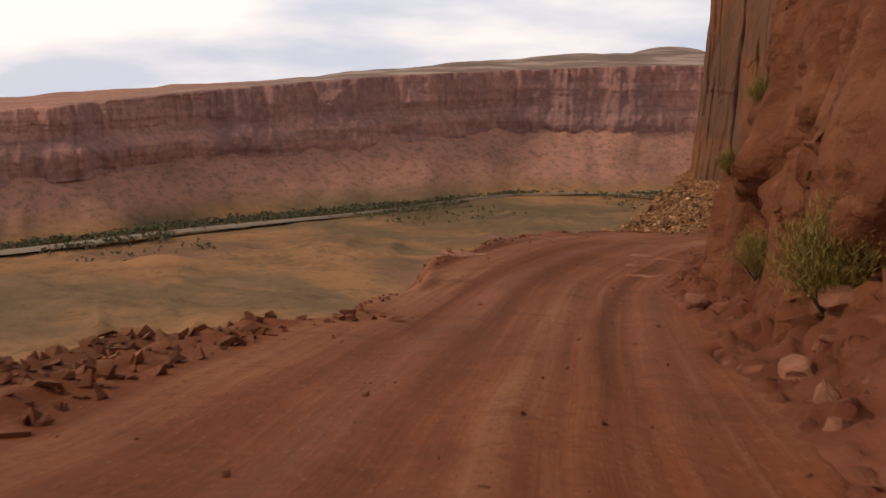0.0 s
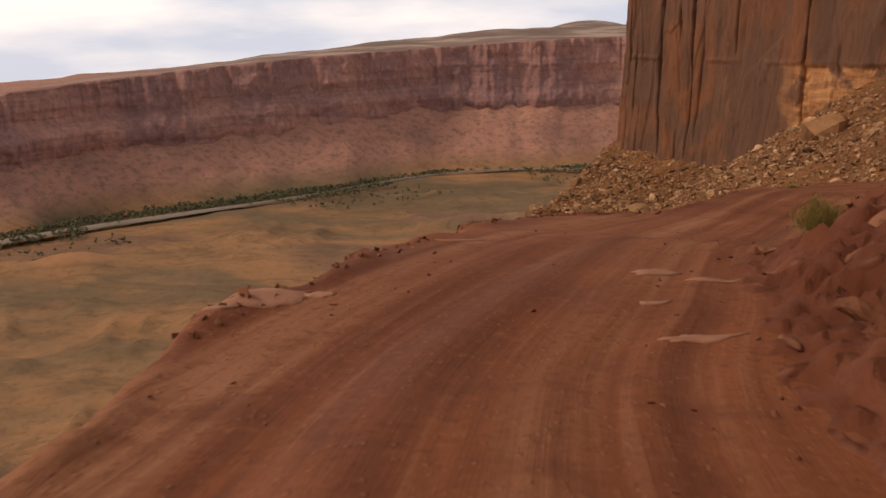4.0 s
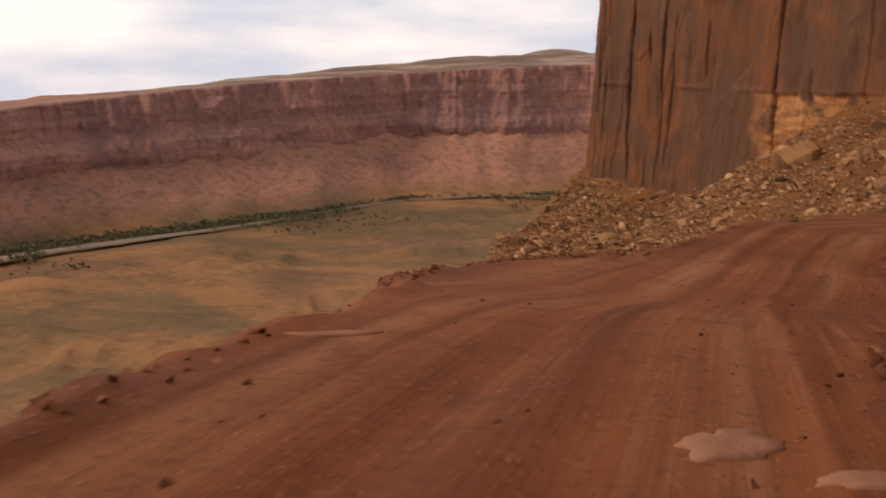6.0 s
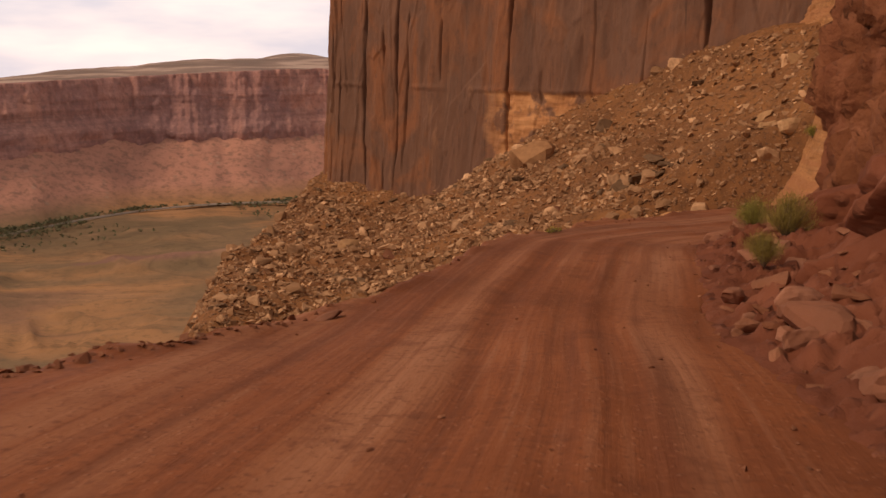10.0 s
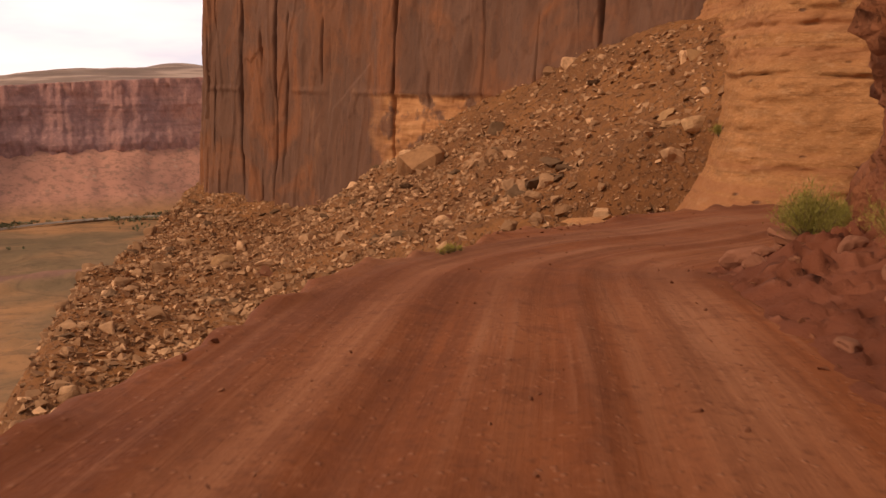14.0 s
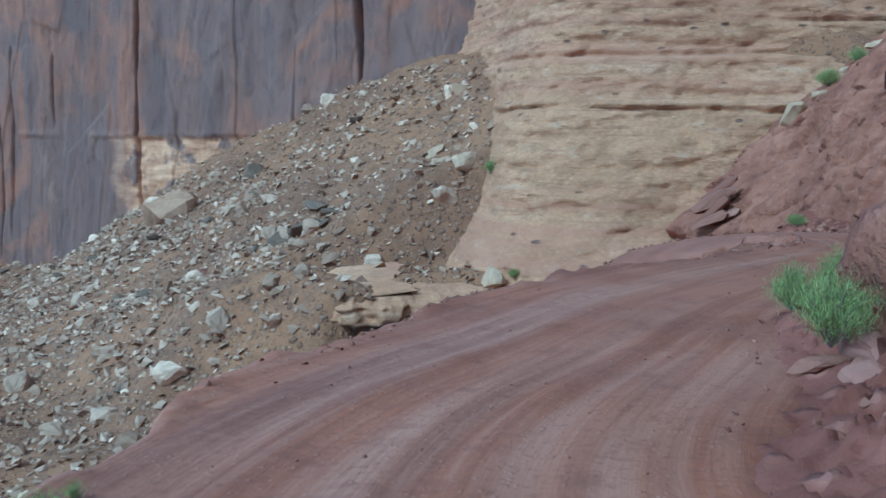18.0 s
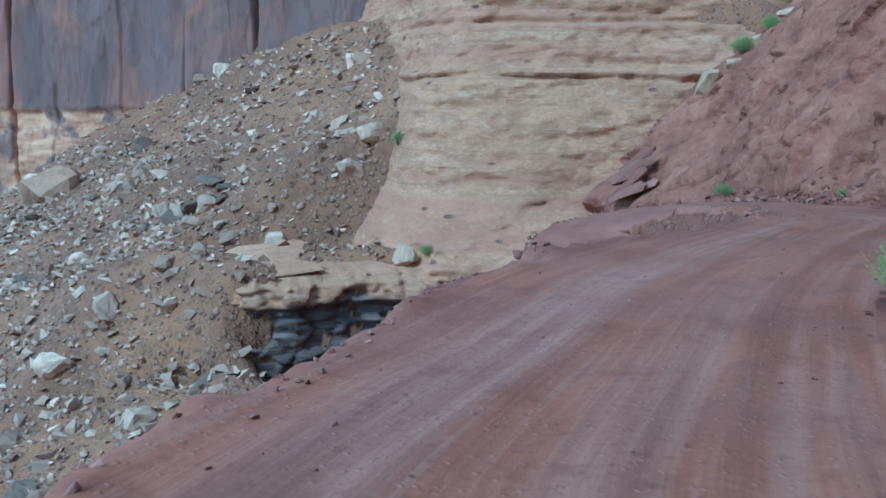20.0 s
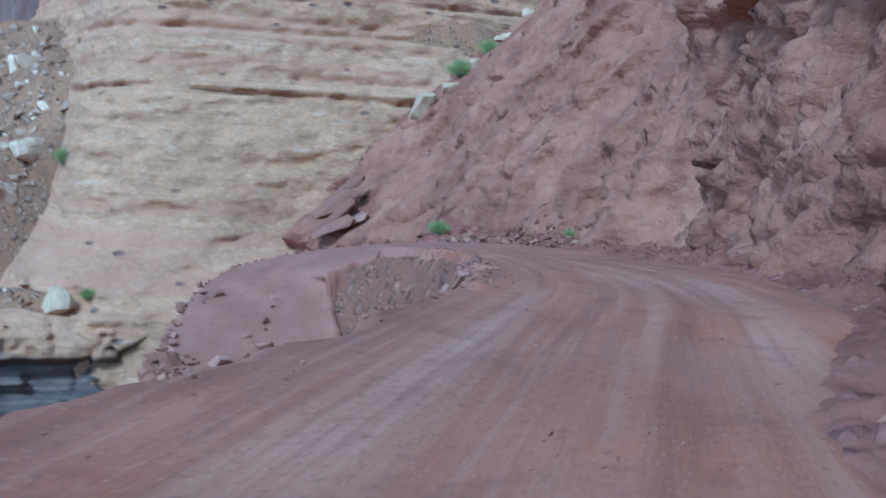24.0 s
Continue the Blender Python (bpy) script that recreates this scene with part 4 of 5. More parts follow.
NEAR = [(7.0, -40, 3.0), (5.4, -18, 1.2), (4.9, -4, -0.3), (4.6, 6, -1.2), (4.5, 11, -2.0), (4.6, 15.5, -2.6), (4.75, 18.4, -3.1), (5.9, 20.4, -3.2), (9.0, 22.0, -3.2), (20, 22, -2.5), (40, 20, -2)]


def near_profile(s, z, h):
    return np.interp(h, [-1, 0, 0.9, 1.6, 2.5, 4.0, 5.5, 9, 24], [0, 0.1, 0.36, 0.45, 0.58, 1.28, 1.65, 2.9, 7.2])


def near_rough(x, y, z, s):
    out = 0.17 * fbm(s * 0.22, z * 0.16, octaves=4, seed=81) + 0.14 * ridge(fbm(s * 0.7 - z * 0.3, z * 0.35, octaves=4, seed=82))
    slant = s - 0.6 * z
    big, edge = facets(slant * 0.42, z * 0.16, seed=831)
    mid, edge_m = facets(slant * 1.3, z * 0.45, seed=841)
    tiny, _ = facets(slant * 3.4, z * 2.0, seed=851)
    out = out + 0.30 * big * smooth(0, 0.1, edge) + 0.17 * mid * smooth(0, 0.12, edge_m) + 0.045 * tiny
    # the hollow under the leaning slab
    hollow = np.exp(-(((y - 15.7) / 0.75) ** 4)) * smooth(-0.72, -0.84, z - 0.18 * (y - 15.7)) * smooth(-1.75, -1.2, z)
    return out - 0.45 * smooth(0.1, 0.0, edge) - 0.16 * smooth(0.12, 0.0, edge_m) - 0.75 * hollow + 0.12 * np.exp(-(((y - 15.7) / 0.9) ** 4)) * smooth(-0.85, -0.7, z) * smooth(0.6, -0.5, z)


structure("wall_near", wall_mesh("near_wall", NEAR, np.r_[np.linspace(-1, 9, 80), np.linspace(9.3, 26, 50)], near_profile, near_rough, 0.18, 25),
          M_NEAR, "leaning red rock wall beside the road", "cliff")


# ---- low rock bank between the road and the walls ----
def build_bank():
    ids = np.arange(int(np.searchsorted(S, 18)), int(np.searchsorted(S, 166)), 1)
    v = np.linspace(0, 1, 90)
    ln = line[ids]
    off = -(WR[ids, None] - 0.45 + v[None] * 6.0)
    x, y = ln[:, 0, None] + NL[ids, 0, None] * off, ln[:, 1, None] + NL[ids, 1, None] * off
    s = S[ids, None] + 0 * off
    tall = (0.85 + 0.5 * fbm(s * 0.12, 0 * s, octaves=3, seed=91)) * np.interp(s, [50, 84, 92, 98, 104, 110, 122], [1.6, 1.6, 1.9, 1.9, 1.0, 0.8, 0.4])
    foot = np.interp(v, [0, 0.09, 0.16, 1], [-0.3, 0.0, 0.12, 0.3])[None]
    up = foot + np.interp(v, [0, 0.14, 0.32, 0.55, 1], [0, 0, 0.42, 0.85, 1.6])[None] * tall
    big, edge = facets(x * 0.75, y * 0.75, seed=921, tilt=0.5)
    mid, edge_m = facets(x * 1.7, y * 1.7, seed=931, tilt=0.5)
    tiny, edge_t = facets(x * 3.6, y * 3.6, seed=941)
    lump = 0.20 * big * smooth(0, 0.14, edge) + 0.15 * mid * smooth(0, 0.14, edge_m) + 0.07 * tiny + 0.12 * fbm(x * 0.5, y * 0.5, octaves=3, seed=93)
    lump = lump - 0.22 * smooth(0.13, 0.0, edge) - 0.13 * smooth(0.13, 0.0, edge_m)
    z = ln[:, 2, None] + up + 0.6 * lump * smooth(0.06, 0.26, v)[None] + 0.05 * tiny * smooth(0.02, 0.08, v)[None] + 0.05 * fbm(x * 2.4, y * 2.4, octaves=3, seed=96) * smooth(0.04, 0.15, v)[None]
    z[:, -1] -= 2.0
    return grid_mesh("bank", np.stack([x, y, z], -1))


structure("ground_bank", build_bank(), M_BANK, "low lumpy red rock bank along the road", "bank")

# rock outcrop standing behind the bank
def build_outcrop():
    at = np.arange(74.0, 110.0, 1.5)
    i = np.searchsorted(S, at)
    off = WR[i] + np.interp(at, [74, 82, 89, 94, 103, 109], [3.0, 2.1, 2.0, 2.7, 2.7, 3.4])
    base = np.stack([line[i, 0] - NL[i, 0] * off, line[i, 1] - NL[i, 1] * off, line[i, 2] - 0.5], 1)
    top = np.interp(at, [74, 80, 84, 89, 93, 103, 109], [0.9, 2.6, 3.9, 3.9, 2.2, 2.0, 1.0])
    length = along(spline(base, 0.2))[-1]

    def profile(s, z, h):
        tall = np.interp(s / length, np.linspace(0, 1, len(at)), top)
        return 0.22 * h + 2.2 * np.maximum(h - tall, 0) + 0.25 * np.maximum(0, h - 1.2)

    def rough(x, y, z, s):
        big, edge = facets(s * 0.42 + z * 0.2, z * 0.4, seed=861)
        mid, edge_m = facets(s * 1.1 + z * 0.4, z * 1.0, seed=871)
        tiny, _ = facets(s * 2.6, z * 2.4, seed=881)
        out = 0.5 * big * smooth(0, 0.2, edge) + 0.2 * mid * smooth(0, 0.25, edge_m) + 0.06 * tiny + 0.4 * fbm(s * 0.25, z * 0.3, octaves=3, seed=89)
        return out - 0.4 * smooth(0.16, 0, edge) - 0.15 * smooth(0.16, 0, edge_m)

    return wall_mesh("outcrop", [tuple(p) for p in base], np.linspace(0, 5.5, 60), profile, rough, 0.14, 6)


structure("wall_outcrop", build_outcrop(), M_BANK, "pinkish broken rock outcrop beside the road", "cliff")

bpy.context.view_layer.update()
DEPS = bpy.context.evaluated_depsgraph_get()


def ground_at(x, y, top=60.0):
    """Height of the first surface below that level."""
    hit, place, normal, _, ob, _ = scene.ray_cast(DEPS, Vector((x, y, top)), Vector((0, 0, -1)))
    return (place.z, normal) if hit else (-130.0, Vector((0, 0, 1)))


# ---- rocks ----
def rock_bm(seed, flat=0.7, cuts=15, centre=(0, 0, 0), size=1.0, turn=None, bm=None):
    """An angular stone: the hull of scattered points."""
    rnd = random.Random(seed)
    bm = bm or bmesh.new()
    verts = []
    for _ in range(cuts):
        p = Vector((rnd.gauss(0, 1), rnd.gauss(0, 1), rnd.gauss(0, 1))).normalized()
        p = p / max(abs(p.x), abs(p.y), abs(p.z)) ** 0.85
        p = Vector((p.x * rnd.uniform(0.8, 1.0), p.y * 0.75 * rnd.uniform(0.8, 1.0), p.z * flat * rnd.uniform(0.75, 1.0))) * 0.42 * size
        if turn:
            p.rotate(turn)
        verts.append(bm.verts.new(p + Vector(centre)))
    res = bmesh.ops.convex_hull(bm, input=verts)
    junk = [e for e in res["geom_interior"] + res["geom_unused"] if isinstance(e, bmesh.types.BMVert)]
    bmesh.ops.delete(bm, geom=list(set(junk)), context="VERTS")
    return bm


def rock_mesh(seed, flat, mat, bevel=0.025):
    bm = rock_bm(seed, flat, 15)
    bmesh.ops.triangulate(bm, faces=list(bm.faces))
    bmesh.ops.subdivide_edges(bm, edges=list(bm.edges), cuts=3, use_grid_fill=True)
    bmesh.ops.smooth_vert(bm, verts=list(bm.verts), factor=min(0.9, bevel * 12), use_axis_x=True, use_axis_y=True, use_axis_z=True)
    bm.normal_update()
    for v in bm.verts:
        q = v.co * 3.2 + Vector((seed, 0, 0))
        step = math.floor(noise.noise(q * 0.7) * 5) / 5
        v.co += v.normal * (0.05 * noise.noise(q) + 0.03 * noise.noise(q * 2.7) + 0.035 * step)
    me = bpy.data.meshes.new("rock")
    bm.to_mesh(me)
    bm.free()
    me.materials.append(mat)
    return me


ROCKS = {"red": [rock_mesh(100 + i, f, M_ROCK_RED) for i, f in enumerate((0.35, 0.45, 0.6, 0.75, 0.5, 0.4))],
         "orange": [rock_mesh(220 + i, f, M_ROCK_ORANGE) for i, f in enumerate((0.8, 0.7, 0.9, 0.6, 0.75, 0.65))],
         "tan": [rock_mesh(200 + i, f, M_ROCK_TAN) for i, f in enumerate((0.5, 0.6, 0.75, 0.9, 0.55, 0.7))],
         "pale": [rock_mesh(240 + i, f, M_ROCK_PALE) for i, f in enumerate((0.5, 0.6, 0.75, 0.9, 0.55, 0.7))],
         "pink": [rock_mesh(280 + i, f, M_ROCK_PINK, 0.09) for i, f in enumerate((0.9, 0.75, 0.85, 0.8))],
         "grey": [rock_mesh(260 + i, f, M_ROCK_GREY) for i, f in enumerate((0.3, 0.4, 0.5, 0.35, 0.45, 0.3))]}
rng = random.Random(7)


def put_rock(name, kind, which, x, y, size, label, group="", top=60.0, sink=0.18, z=None, turn=None, stretch=(1, 1, 1)):
    ob = new(name, ROCKS[kind][which])
    g = ground_at(x, y, top)[0] if z is None else z
    ob.location = (x, y, g + size * (0.20 - sink))
    ob.rotation_euler = turn or (rng.uniform(-0.35, 0.35), rng.uniform(-0.35, 0.35), rng.uniform(0, 6.28))
    ob.scale = (size * stretch[0], size * stretch[1], size * stretch[2])
    return tagged(ob, label, "rock", group)


def bank_boulder(x, y, z, size, which, stretch):
    put_rock("bank_boulder", "pink", which, x, y, size, "rounded pinkish boulder in the roadside bank", "boulders in the roadside bank", z=z, stretch=stretch)


def scree(name, spots, mat, label):
    """Many stones too small to count, in one mesh."""
    bank = [rock_bm(300 + i, f, 9) for i, f in enumerate((0.4, 0.55, 0.7, 0.5, 0.6, 0.8, 0.45, 0.65))]
    shapes = []
    for bm in bank:
        bmesh.ops.triangulate(bm, faces=list(bm.faces))
        bm.verts.index_update()
        shapes.append((np.array([v.co[:] for v in bm.verts]), np.array([[v.index for v in f.verts] for f in bm.faces])))
        bm.free()
    vs, fs, n = [], [], 0
    for x, y, z, size in spots:
        v, f = shapes[rng.randrange(len(shapes))]
        turn = np.array(Euler((rng.uniform(-0.6, 0.6), rng.uniform(-0.6, 0.6), rng.uniform(0, 6.28))).to_matrix())
        vs.append(v @ turn.T * size + np.array([x, y, z + size * 0.08]))
        fs.append(f + n)
        n += len(v)
    me = bpy.data.meshes.new(name)
    me.from_pydata(np.vstack(vs).tolist(), [], np.vstack(fs).tolist())
    me.materials.append(mat)
    return tagged(new(name, me), label, "stones", kind="stuff")


# the boulders that stand out
BIG = [("boulder", "grey", 1, 101, 184, 8.5, "dark flat block lodged on the talus"),
       ("boulder", "red", 2, 58.8, 181.5, 6.0, "brown wedge boulder low on the talus"),
       ("boulder", "pale", 2, 56.4, 201.5, 6.5, "pale boulder low on the talus"),
       ("boulder", "red", 3, 76, 158, 6.0, "brown boulder on the talus"),
       ("boulder", "grey", 0, 86, 148, 9.0, "dark overhanging slab on the talus"),
       ("boulder", "pale", 5, 97.0, 131.0, 5.2, "pale boulder where talus meets the bedded wall"),
       ("boulder", "pale", 0, 96.2, 134.5, 4.0, "pale boulder on the talus"),
       ("boulder", "pale", 4, 98.5, 138.0, 4.0, "pale boulder high on the talus"),
       ("boulder", "pale", 3, 84.3, 114.2, 3.4, "grey boulder resting on the pale ledge", -21.2),
       ("boulder", "pale", 1, 84, 131, 2.6, "grey boulder at the talus foot"),
       ("boulder", "pale", 3, 111, 147, 3.4, "pale block near the talus top"),
       ("boulder", "grey", 1, 83.6, 150.5, 6.0, "dark broken slab on the talus"),
       ("boulder", "grey", 3, 88.5, 146.0, 5.0, "dark broken slab on the talus"),
       ("boulder", "grey", 5, 89.5, 150.5, 6.5, "dark tilted slab on the talus"),
       ("boulder", "pale", 3, 107.5, 96.6, 4.4, "pale block stuck above the red slope"),
       ("boulder", "pale", 1, 111, 95.6, 2.6, "pale block stuck above the red slope"),
       ("boulder", "pale", 5, 114.5, 95.0, 2.2, "pale block stuck above the red slope"),
       ("boulder", "pale", 0, 119.5, 94.2, 3.0, "pale block stuck above the red slope"),
       ("boulder", "pale", 2, 124, 93.6, 2.4, "pale block stuck above the red slope")]
for name, kind, which, x, y, size, label, *level in BIG:
    put_rock(name, kind, which, x, y, size, label, top=60, sink=0.22 if size < 10 else 0.3, z=level[0] if level else None)

# long red slabs leaning up against the pale wall where the red slope ends
for x, y, z, size, lean, wide in ((95.2, 98.4, -15.0, 3.8, 0.52, 0.7), (95.9, 98.8, -14.2, 4.6, 0.70, 0.6), (96.7, 98.9, -13.2, 4.8, 0.58, 0.6), (97.4, 98.8, -12.2, 4.0, 0.66, 0.5),
                                  (96.2, 97.6, -14.6, 3.4, 0.5, 0.8)):
    put_rock("leaning_slab", "red", rng.randrange(4), x + 0.9, y - 0.2, size, "long broken red slab leaning on the pale wall", "slabs at the end of the red slope", z=z,
             turn=(0.5 + rng.uniform(-0.15, 0.15), -lean, -1.1 + rng.uniform(-0.15, 0.15)), stretch=(1.25, wide, 0.5))
put_rock("boulder", "orange", 2, 91.5, 194.5, 17.0, "huge orange sandstone boulder against the cliff foot", z=-25.2, sink=0.02, turn=(0.1, 0.15, 0.7), stretch=(1.0, 1.0, 0.95))

for k, (dx, dy, size) in enumerate(((0, 0, 1.7), (0.15, 0.1, 1.5), (-0.05, 0.05, 1.3))):
    put_rock("stacked_slab", "red", k, 25.25 + dx, 51.65 + dy, size, "flat red slab in a layered stack beside the road", "layered slabs beside the road", z=-7.65 + 0.2 * k,
             turn=(0.05 * k, 0.06, 0.5 + 0.2 * k), stretch=(1.0, 0.8, 0.32))
for x, y, z, size, which in ((30.9, 55.3, -8.7, 1.1, 0), (31.8, 55.7, -8.5, 1.3, 1), (16.6, 39.6, -6.3, 1.9, 3), (15.3, 36.9, -6.0, 1.5, 1), (22.4, 46.8, -7.2, 1.5, 2),
                             (25.6, 50.6, -7.9, 1.7, 0), (12.6, 33.3, -5.2, 1.3, 2)):
    bank_boulder(x, y, z, size, which, (1.1, 0.9, 0.8))
for k in range(22):
    i = int(np.searchsorted(S, rng.uniform(80, 103)))
    off = WR[i] + rng.uniform(0.5, 1.9)
    x, y = line[i, 0] - NL[i, 0] * off, line[i, 1] - NL[i, 1] * off
    size = rng.uniform(0.5, 1.15)
    bank_boulder(x, y, ground_at(x, y, line[i, 2] + 4.0)[0] - 0.12 * size, size, rng.randrange(4), (1.15, 0.9, rng.uniform(0.65, 0.9)))
put_rock("edge_slab", "pink", 1, 11.35, 44.3, 0.75, "flat pinkish slab lying along the outer road edge", top=-2.0, sink=0.16, turn=(0.05, -0.08, 0.85), stretch=(1.5, 0.55, 0.3))
put_rock("pale_stone", "tan", 1, 24.85, 51.75, 0.55, "small pale upright stone beside the slab stack", z=-7.75, turn=(0.1, 1.4, 0.4), stretch=(1.0, 0.5, 0.6))
for _ in range(95):
    at = rng.uniform(42, 112)
    i = int(np.searchsorted(S, at))
    off = WR[i] + rng.uniform(0.25, 2.4 if at < 66 else 1.7)
    x, y = line[i, 0] - NL[i, 0] * off, line[i, 1] - NL[i, 1] * off
    size = min(0.3 * rng.paretovariate(2.0), 1.0)
    put_rock("bank_rock", rng.choice(("red", "pink", "red")), rng.randrange(4), x, y, size, "angular red rock broken out of the roadside bank", "rocks broken out of the bank",
             top=line[i, 2] + 2.5, stretch=(1.0, 0.85, rng.uniform(0.5, 0.9)))

spots = []
tries = 0
big_left = 280
while len(spots) < 24000 and tries < 90000:
    tries += 1
    x, y = rng.uniform(14, 118), rng.uniform(84, 325)
    if x < np.interp(y, RIM_Y, RIM_X) - (2 if y < 230 else 16):
        continue
    hit, place, nrm, _, under, _ = scene.ray_cast(DEPS, Vector((x, y, float(talus_height(np.array(x), np.array(y))) + 6.0)), Vector((0, 0, -1)))
    if not hit or nrm.z < 0.3 or not under.name.startswith("ground") or place.z > 6 or place.z < -66:
        continue
    z = place.z
    if y < 140 and x > 84 and z > talus_height(np.array(x), np.array(y)) + 1.5:
        continue
    if rng.random() > (0.50 + 0.38 * float(smooth(-16, -26, z))) * (0.6 + 0.6 * float(smooth(-0.2, 0.4, fbm(x * 0.06, y * 0.06, octaves=3, seed=99)))):
        continue
    size = min(0.60 * rng.paretovariate(1.42), 4.2)
    if size > 2.3 and big_left:
        big_left -= 1
        put_rock("talus_rock", "tan" if rng.random() < 0.72 else "grey", rng.randrange(6), x, y, size, "angular fallen sandstone block on the talus", "blocks on the talus", z=z)
    elif size < 2.4:
        spots.append((x, y, z, size))
scree("scree", spots, M_ROCK_TAN, "loose angular scree covering the talus")


# rubble along both road edges
def edge_rubble():
    small = []
    left, right = 150, 140
    for i in range(int(np.searchsorted(S, 22)), TOP + 60, 2):
        for side in (1, -1):
            for _ in range(24 if side > 0 and S[i] < 53 else 9 if side > 0 and S[i] < 57 else (16 if side > 0 and 73 < S[i] < 92 else 7 if side > 0 and S[i] < 84 else (8 if side > 0 and S[i] > 99 else 3))):
                w = WL[i] if side > 0 else WR[i]
                patchy = float(fbm(S[i] * 0.16, side * 5.0, octaves=3, seed=97))
                if rng.random() > 0.42 + 0.6 * patchy + (0.5 if side > 0 and S[i] < 57 else (0.3 if side > 0 and 73 < S[i] < 92 else 0)):
                    continue
                off = side * (w + (rng.uniform(-0.6 if 73 < S[i] < 92 else -0.35 if S[i] > 53 else -1.0, 0.45 if S[i] > 53 else 2.0) if side > 0 else rng.uniform(-0.3, 3.6)))
                x, y = line[i, 0] + NL[i, 0] * off, line[i, 1] + NL[i, 1] * off
                z, nrm = ground_at(x, y, line[i, 2] + 3.0)
                if z > line[i, 2] + 2.2 or z < line[i, 2] - 1.0:
                    continue
                size = min((0.10 if side > 0 else 0.15) * rng.paretovariate(1.6), 0.7 if side > 0 else 0.75)
                if abs(off) < w + 0.45:
                    size = min(size, 0.32 if S[i] < 53 else 0.3 if rng.random() < (0.2 if 73 < S[i] < 92 else 0.08) else 0.13)
                near = S[i] < S[TOP] - 30
                if size > 0.24 and near and ((side > 0 and left > 0) or (side < 0 and right > 0)):
                    if side > 0:
                        left -= 1
                    else:
                        right -= 1
                    put_rock("roadside_rock", "red", rng.randrange(6), x, y, size, "flat broken red rock at the road edge" if side > 0 else "broken red rock on the roadside bank",
                             "rocks on the outer road edge" if side > 0 else "rocks on the roadside bank", z=z, sink=0.26, stretch=(1.1, 1.0, rng.uniform(0.45, 0.7)))
                else:
                    small.append((x, y, z, min(size, 0.34)))
    for _ in range(1700):
        i = rng.randrange(TOP - 40, min(len(line) - 1, TOP + 190))
        off = -(WR[i] + rng.uniform(-0.35, 2.6))
        x, y = line[i, 0] + NL[i, 0] * off, line[i, 1] + NL[i, 1] * off
        small.append((x, y, ground_at(x, y, line[i, 2] + 1.5)[0], min(0.24 * rng.paretovariate(1.7), 0.8)))
    scree("rubble", small, M_ROCK_RED, "small red rubble along the road edges")


edge_rubble()


# ---- shrubs ----
def shrub(x, y, size, label, mat=M_BRUSH, top=None, blades=8200, z=None, tall=1.0):
    rnd = random.Random(int(x * 131 + y * 17))
    g = ground_at(x, y, 60.0 if top is None else top)[0] if z is None else z
    base = new("shrub")
    base.location = (x, y, g - 0.03)
    tagged(base, label, "shrub")
    stems = bmesh.new()
    vs, fs = [], []
    for k in range(48):
        a, lean = rnd.uniform(0, 6.28), rnd.uniform(0.1, 0.95)
        tip = Vector((math.cos(a) * lean * 0.5, math.sin(a) * lean * 0.5, (1.0 - 0.45 * lean) * rnd.uniform(0.55, 0.9) * tall)) * size
        mid = tip * 0.5 + Vector((rnd.uniform(-0.05, 0.05), rnd.uniform(-0.05, 0.05), 0.06)) * size
        w = 0.010 * size
        ring = []
        for p, ww in ((Vector((0, 0, 0)), w * 1.6), (mid, w), (tip, w * 0.4)):
            ring.append([stems.verts.new(p + Vector((math.cos(q) * ww, math.sin(q) * ww, 0))) for q in (0, 2.1, 4.2)])
        for r0, r1 in zip(ring, ring[1:]):
            for q in range(3):
                stems.faces.new((r0[q], r0[(q + 1) % 3], r1[(q + 1) % 3], r1[q]))
        for _ in range(blades // 48):
            f = rnd.uniform(0.35, 1.08)
            c = mid.lerp(tip, (f - 0.5) * 2) if f > 0.5 else mid * (f * 2)
            c = c + Vector((rnd.gauss(0, 0.075), rnd.gauss(0, 0.075), rnd.gauss(0, 0.06))) * size
            d = (tip * 0.5 + Vector((rnd.gauss(0, 0.3), rnd.gauss(0, 0.3), rnd.uniform(0.1, 0.7))) * size).normalized()
            sd = d.cross(Vector((rnd.gauss(0, 1), rnd.gauss(0, 1), rnd.gauss(0, 1)))).normalized()
            ln, wd = size * rnd.uniform(0.035, 0.09), size * rnd.uniform(0.0016, 0.0042)
            n = len(vs)
            vs += [c - sd * wd, c + sd * wd, c + d * ln * 0.6 + sd * wd * 0.8, c + d * ln]
            fs += [(n, n + 1, n + 2), (n, n + 2, n + 3)]
    part("branchwork", stems, M_WOOD, base)
    me = bpy.data.meshes.new("foliage")
    me.from_pydata([v[:] for v in vs], [], fs)
    me.materials.append(mat)
    leaf = new("foliage", me)
    leaf.parent = base
    return base


YELLOW = "yellow-green desert shrub on the rock bank"


def wall_at(y, z, x0=1.5):
    hit, place, normal, _, ob, _ = scene.ray_cast(DEPS, Vector((x0, y, z)), Vector((1, 0, 0)))
    return place.x if hit else 6.0


shrub(wall_at(14.1, -1.5) - 0.18, 14.1, 0.95, "small yellow-green brush at the wall foot", z=-1.65)
shrub(wall_at(11.0, -1.25) - 0.40, 11.0, 1.6, "large yellow-green brush beside the road", z=-1.3)
shrub(-3.4, 12.4, 0.42, "small dry shrub on the outer road edge", top=0)
shrub(wall_at(17.6, -0.3) - 0.22, 17.6, 0.62, "yellow brush growing on a rock ledge", z=-0.5)
shrub(wall_at(18.2, 0.9) - 0.25, 18.2, 0.75, "yellow brush growing high on the rock", z=0.7)
shrub(7.6, 24.6, 0.8, YELLOW, top=0)
shrub(10.6, 30.4, 0.75, YELLOW, top=0)
